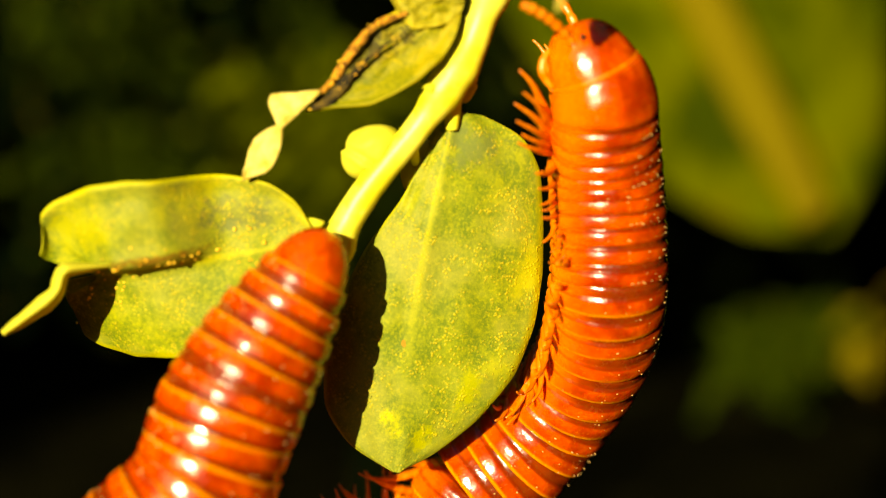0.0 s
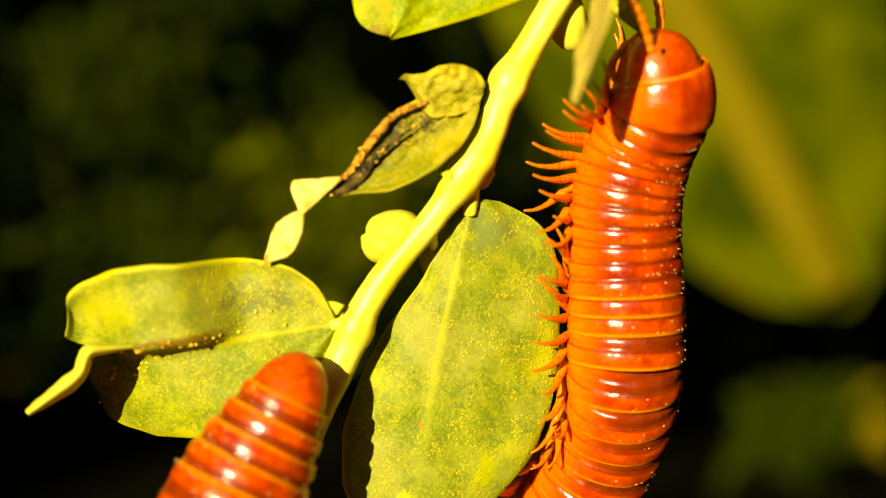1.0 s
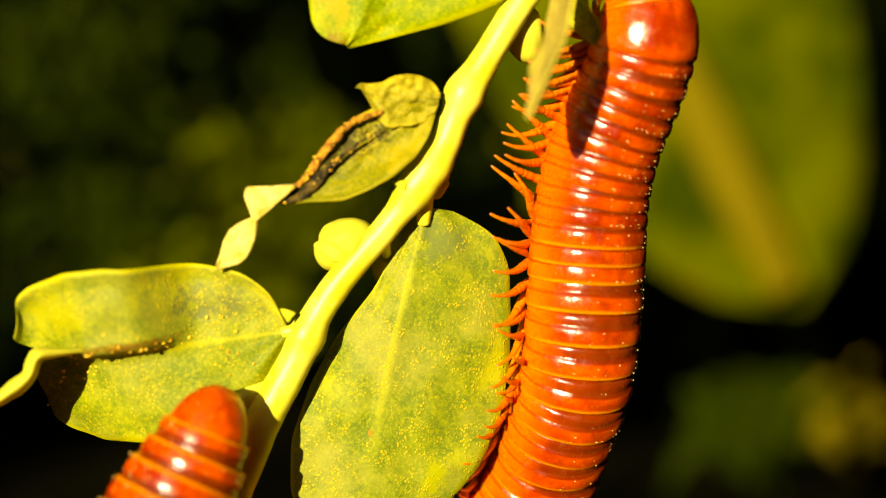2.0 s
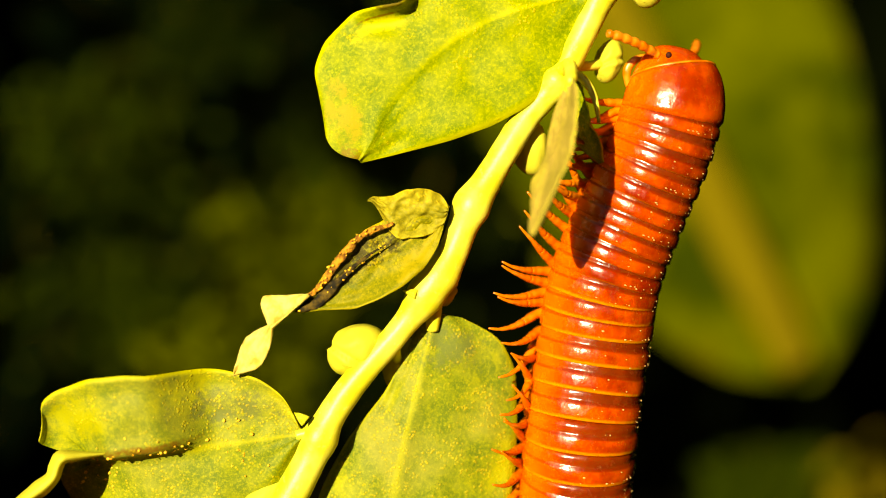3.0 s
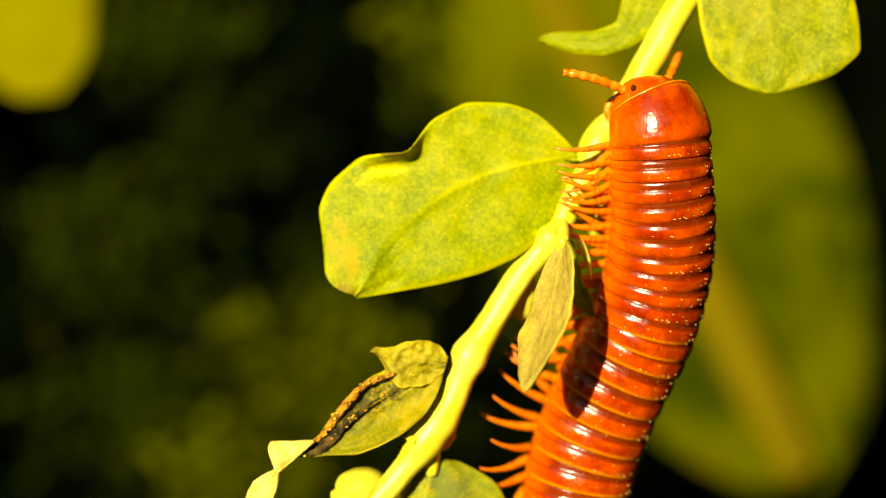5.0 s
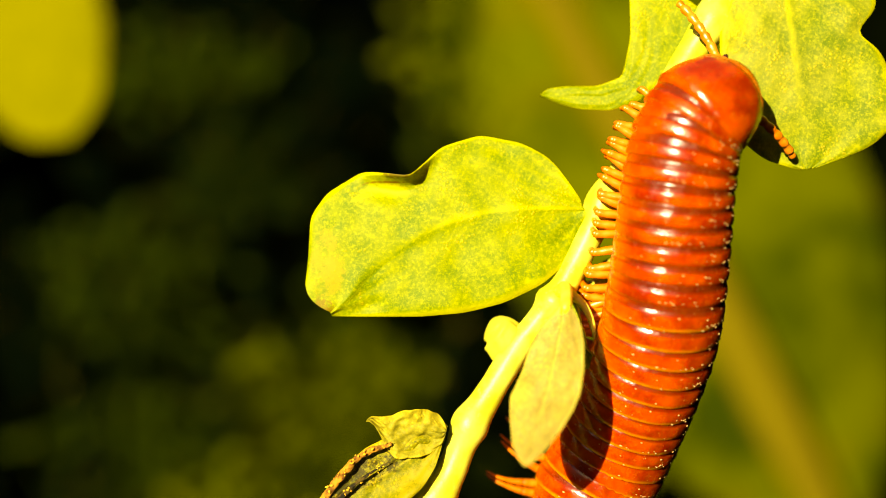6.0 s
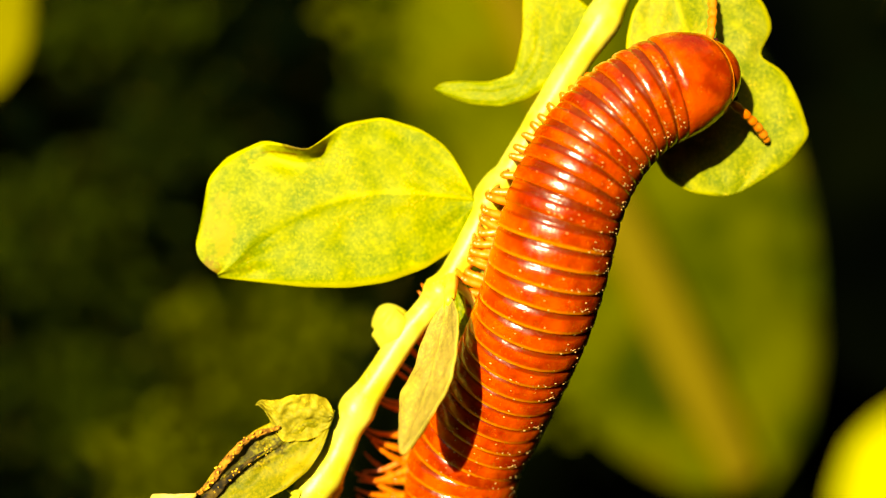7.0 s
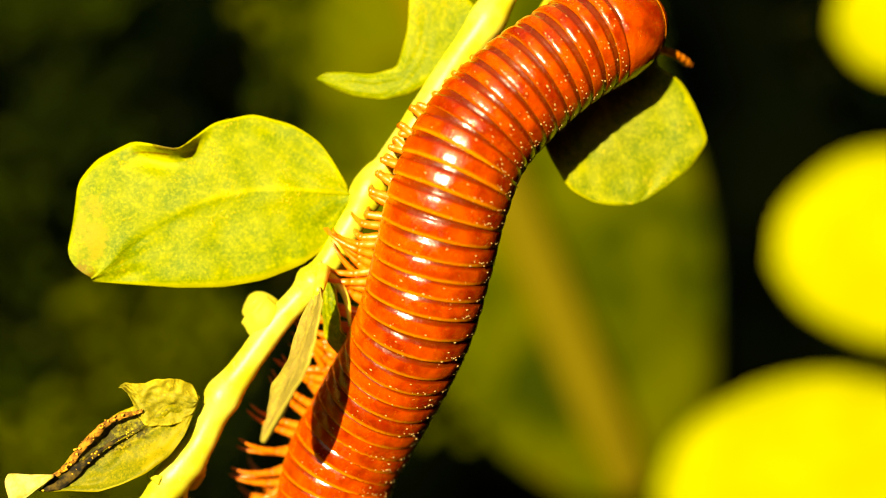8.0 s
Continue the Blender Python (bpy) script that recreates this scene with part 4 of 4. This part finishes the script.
def drawn_back(t):
    """How far the neck shield sits back, in millimetres, while the head reaches out at the start and at the end."""
    return 1.0 - ramp(t, 0.2, 1.7) + 0.6 * ramp(t, 5.4, 6.4)


def ring_place(k, t):
    """How far behind the head ring k lies; the front rings close up late in the climb."""
    spread = 5.2 + (1.25 * k if k < 12 else 15.0 + 2.0 * (k - 12) if k < 26 else 43.0 + (LONG - 50.6) * (k - 26) / (COUNT - 27))
    closed = 5.2 + (1.28 * k if k < 36 else 46.08 + (LONG - 53.68) * (k - 36) / (COUNT - 37))
    w = min(1.0, max(0.0, (t - 4.3) / 2.0))
    w = w * w * (3 - 2 * w)
    return spread + (closed - spread) * w + drawn_back(t) * max(0.0, 1 - k / 7)


short, long_ = ring_mesh(1.3), ring_mesh(1.78)
first_taper = None
first_short = part("ring", short, SHELL, millipede)
first_long = None
REACH, SHORT = 1.2, 0.5
JOINTED = {}


def limb(kind, side, small, ring):
    """A thigh or shin under a ring, sharing its mesh with its like."""
    key = (kind, side, small)
    if key in JOINTED:
        ob = new(kind, JOINTED[key])
    else:
        ob = part(kind, (leg_mesh if kind == "leg" else shin_mesh)(SHORT if small else REACH, side), LEGS, ring)
        JOINTED[key] = ob.data
    ob.parent = ring
    return ob


LEGSET = []
count = 0
while count < COUNT:
    s = ring_place(count, 0)
    p = 1.3 if count < 10 else 1.78
    if count == 0:
        ring = first_short
    elif p == 1.3:
        ring = new("ring", first_short.data)
    elif LONG - s < 11:
        first_taper = first_taper or ring_mesh(1.78, 0.045)
        ring = part("ring", first_taper, SHELL, millipede) if not hasattr(first_taper, "vertices") else new("ring", first_taper)
        first_taper = ring.data
    elif first_long is None:
        ring = first_long = part("ring", long_, SHELL, millipede)
    else:
        ring = new("ring", first_long.data)
    ring.parent = millipede
    back = LONG - s
    size = min(1.0, 0.885 + 0.0095 * count) * (1.0 if back > 12 else 0.5 + 0.5 * math.sin(math.pi / 2 * back / 12)) * (1 + 0.1 * ramp(s, 70, 88))
    ring.scale = (size,) * 3
    RINGS.append((ring, count))
    for pair, dx in enumerate((-0.42, 0.42) if p > 1.5 else (-0.3, 0.3) if count < 8 else (0.0,)):
        for side in (1, -1):
            small = s > 76
            LEGSET.append((limb("leg", side, small, ring), limb("shin", side, small, ring), SHORT if small else REACH, side, Vector((dx * 0.7, side * 1.2, -3.55)), s + dx, dx))
    count += 1

# grains of pollen and dust on the backs of the rings
def grain_mesh(seed, pitch):
    rnd = random.Random(seed)
    bm = bmesh.new()
    for _ in range(26):
        a = radians(rnd.triangular(-125, 75, -55))
        x = rnd.uniform(-0.58, -0.36) * pitch if rnd.random() < 0.6 else rnd.uniform(-0.5, 0.4) * pitch
        made = bmesh.ops.create_icosphere(bm, subdivisions=1, radius=rnd.uniform(0.025, 0.07) * MM)
        r = RADIUS * (0.982 if x > 0.1 else 1.0)
        wide, turn = rnd.uniform(0.8, 2.6), Matrix.Rotation(-a, 3, "X")
        for v in made["verts"]:
            v.co = turn @ Vector((v.co.x, v.co.y * wide, v.co.z * 0.7)) + Vector((x, math.sin(a) * r, math.cos(a) * r)) * MM
    return bm


GRAIN = Kit("pale_dust_grain", 0.7, 0.3)
GRAIN.colour((0.52, 0.30, 0.10))
GRAIN = GRAIN.m
masters = [part("dust", grain_mesh(k, 1.3 if k < 3 else 1.78), GRAIN) for k in range(8)]
for ring, i in RINGS:
    k = i % 3 if i < 10 else 3 + i % 5
    grains, masters[k] = (masters[k], masters[k].data) if not hasattr(masters[k], "vertices") else (new("dust", masters[k]), masters[k])
    grains.parent = ring
    tagged(grains, kind="stuff")

# neck shield, head with eyes and feelers, and the hind cone
R = RADIUS
HEAD_LONG, HEAD_WIDE = 5.0, R * 0.885


def dome_point(a, lift, grow=1.0):
    """A point on the rounded front end; a turns from the back to the flank, lift goes from the neck to the front."""
    r = HEAD_WIDE * math.cos(lift) ** 0.85 * grow
    z = math.cos(a) * r
    return Vector((-1.65 + HEAD_LONG * math.sin(lift) * grow, math.sin(a) * r, z if z > 0 else z * 0.9))


def rim_lift(a):
    return radians(38 + 17 * math.cos(a))


bm = bmesh.new()
rings = []
for i in range(19):
    u = i / 18
    ring = []
    for k in range(56):
        a = 2 * math.pi * k / 56
        p = dome_point(a, rim_lift(a) * u, 1.0 + 0.008 * noise.noise(Vector((u * 4, math.sin(a) * 2, math.cos(a) * 2))))
        if i == 0:
            p = dome_point(a, 0, 0.93)
            p.x -= 0.25
        elif i == 18:
            p = dome_point(a, rim_lift(a), 0.94)
        elif i == 17:
            p = dome_point(a, rim_lift(a), 1.0)
        ring.append(bm.verts.new(p * MM))
    rings.append(ring)
for a, b in zip(rings, rings[1:]):
    for k in range(56):
        bm.faces.new((a[k], b[k], b[(k + 1) % 56], a[(k + 1) % 56]))
bm.faces.new(rings[0])
shield = part("neck_shield", bm, SMOOTH, millipede, "smooth red neck shield")
bm = bmesh.new()
hoop = [tuple(dome_point(2 * math.pi * i / 64, rim_lift(2 * math.pi * i / 64) + 0.02, 0.985)) for i in range(65)]
tube(bm, hoop, (0.1, 0.1), 8, cap=False)
part("shield_rim", bm, LEGS, shield, "amber rim of the neck shield")
bm = bmesh.new()
bmesh.ops.create_uvsphere(bm, u_segments=48, v_segments=32, radius=1)
for v in bm.verts:
    x, y, z = v.co
    blunt = max(0.05, math.hypot(y, z)) ** -0.28 if x > 0 else 1.0
    y, z = y * blunt, z * blunt
    cheek = 0.05 * math.exp(-((x - 0.55) / 0.3) ** 2) * max(0.0, -z + 0.2)
    chin = 0.5 * max(0.0, x) * max(0.0, -z) ** 2
    v.co = Vector((-1.65 + (HEAD_LONG * 0.97 + chin) * x, y * HEAD_WIDE * (0.84 + cheek), z * HEAD_WIDE * (0.84 if z > 0 else 0.80) - 0.35 * max(0.0, x))) * MM
head = part("head", bm, SMOOTH, millipede, "rounded red head")
for side in (1, -1):
    c = dome_point(side * radians(84), radians(57), 0.95)
    bm = bmesh.new()
    bmesh.ops.create_icosphere(bm, subdivisions=3, radius=1)
    for v in bm.verts:
        v.co = (Vector((v.co.x * 0.24, v.co.y * 0.2, v.co.z * 0.2)) + c) * MM
    part("eye", bm, EYE, head, "dark eye field")
# mouth parts folded under the head
for side in (1, -1):
    bm = bmesh.new()
    tube(bm, smooth_line([(-0.2, side * 1.1, -2.9), (0.9, side * 1.4, -3.1), (1.7, side * 1.2, -2.8), (2.2, side * 0.8, -2.2)], 6), (0.2, 0.3, 0.28, 0.15), 12, 1.0, 0.15)
    part("mouthpart", bm, LEGS, head, "amber mouthpart")
FEELERS = []
for side in (1, -1):
    bm = bmesh.new()
    line, radii, at = [], [], Vector((0, 0, 0))
    for k, l in enumerate((0.5, 0.95, 0.85, 0.8, 0.8, 0.8, 0.5)):
        way = Vector((0.42 - 0.03 * k, side * 0.9, -0.1 - 0.07 * k)).normalized()
        for f, r in ((0.0, 0.25), (0.3, 0.3), (0.7, 0.35), (0.92, 0.3)):
            line.append(tuple(at + way * l * f))
            radii.append(r if k < 6 else r * 0.8)
        at += way * l
    tube(bm, line, radii, 10)
    feeler = part("feeler", bm, FEELER, head, "beaded orange feeler")
    feeler.location = dome_point(side * radians(108), radians(56), 0.93) * MM
    FEELERS.append((feeler, side))
bm = bmesh.new()
revolve(bm, [(-3.0, 0.25), (-2.9, 0.8), (-2.4, 1.5), (-1.6, 2.1), (-0.6, 2.5), (0.6, 2.75), (1.6, 2.6)], belly=0.95)
hind = part("hind_cone", bm, SMOOTH, millipede, "tapered red hind end")


def motions():
    """The crawl: rings follow the body's line, legs beat in waves, leaves stir."""
    times = [i * 0.25 for i in range(33)]
    lines = {t: body_at(t) for t in times}
    for ring, k in RINGS:
        walk(ring, [(t, ring_pose(lines[t], t, ring_place(k, t))) for t in times])
    walk(shield, [(t, ring_pose(lines[t], t, 3.4 + drawn_back(t))) for t in times])
    walk(head, [(t, ring_pose(lines[t], t, 3.4) @ pose(0.45 * MM * drawn_back(t), 0, -0.2 * MM * (1 + drawn_back(t)), 0, 18 * drawn_back(t), 0)) for t in times])
    walk(hind, [(t, ring_pose(lines[t], t, LONG - 1.6)) for t in times])
    beats = [i * 0.2 for i in range(41)]
    spine = {t: body_at(t) for t in beats}
    for leg, shin, reach, side, hip, s, dx in LEGSET:
        rows, outer = [], []
        knee = Vector((0, KNEE.y * side, KNEE.z)) * reach
        for t in beats:
            a = 2 * math.pi * (t * 0.9 - s / 15.0) + (0.3 if side > 0 else 0)
            at = np.array([np.interp(s, SAMPLES, spine[t][:, c]) for c in range(3)])
            on_leaf = ramp(-at[2], 5.5, 8.5) * ramp(s, 7.5, 10.5) * (at[0] > 0)
            tuck = 48 + 30 * ramp(s, 76, 82) if s > 62 else 18 * min(1, max(0, (t - 5.3) / 1.2)) + 8 * min(1, max(0, (t - 4.6) / 1.2)) * min(1, max(0, (34 - s) / 8))
            if s <= 62:
                tuck += on_leaf * (16 * ramp(t, 0.3, 1.2) - 34)
                tuck += 10 * noise.noise(Vector((s * 3.1, side, 0.5)))
            rows.append((t, Matrix.Translation(hip * MM) @ pose(0, 0, 0, side * (6 + 8 * max(0, math.cos(a)) - tuck), 0, side * (20 * math.sin(a) - 30 * dx - 38 * (1 - ramp(s, 7, 12)) * (1 - ramp(t, 1.0, 2.2)) + 12 * noise.noise(Vector((s * 5.3, side, 7.5)))))))
            hug = 80 * ramp(t, 4.7, 5.9) * min(1, max(0, (34 - s) / 8)) if s <= 62 else 10
            bend = hug + 14 * noise.noise(Vector((s * 2.7, side, t * 0.6)))
            outer.append((t, rows[-1][1] @ Matrix.Translation(knee * MM) @ pose(0, 0, 0, -side * bend)))
        walk(leg, rows)
        walk(shin, outer)
    for feeler, side in FEELERS:
        walk(feeler, [(t, Matrix.Translation(feeler.location) @ pose(0, 10 * math.sin(t * 3.1), 0, 0, 0, 14 * side * math.sin(t * 2.3 + side) - 38 * side * (1 - ramp(t, 0.8, 2.4)) - (30 * side * ramp(t, 5.6, 7.2) if side < 0 else 0)).to_3x3().to_4x4()) for t in beats])
    walk(notched, [(t, notched_pose(a)) for t, a in ((0, 35.5), (4.0, 35.6), (4.5, 35.3), (5.0, 31.8), (5.2, 28.6), (6.3, 21.2), (6.5, 20.9), (7.0, 16.8), (7.5, 19.2), (8.0, 21.6))])
    walk(narrow, [(t, narrow_pose(a)) for t, a in ((0, 68), (2.5, 64), (3.5, 60), (4.5, 55), (5.2, 44), (6.3, 22), (6.5, 30), (7.0, 46), (7.5, 50), (8.0, 60))])
    turn = side_bud.matrix_basis.to_3x3().to_4x4()
    walk(side_bud, [(t, Matrix.Translation(Vector(at) * MM) @ turn) for t, at in ((0, (6.2, 2.3, 5.7)), (4.5, (6.2, 2.3, 5.7)), (5.2, (5.6, 2.1, 6.5)), (6.3, (4.5, 0.5, 7.2)), (8.0, (4.5, 0.5, 7.2)))])
    walk(broad, [(t, broad_pose(*a)) for t, *a in ((0, 24.4, 20.9, 2), (4.5, 24.4, 20.9, 2), (5.0, 24.4, 20.8, 2), (5.2, 24.6, 20.5, 3), (6.3, 26.4, 19.1, 7), (6.5, 26.6, 18.9, 8), (7.0, 29.2, 17.5, 17), (7.5, 30.7, 17.0, 21), (8.0, 31.4, 17.3, 23))])


motions()
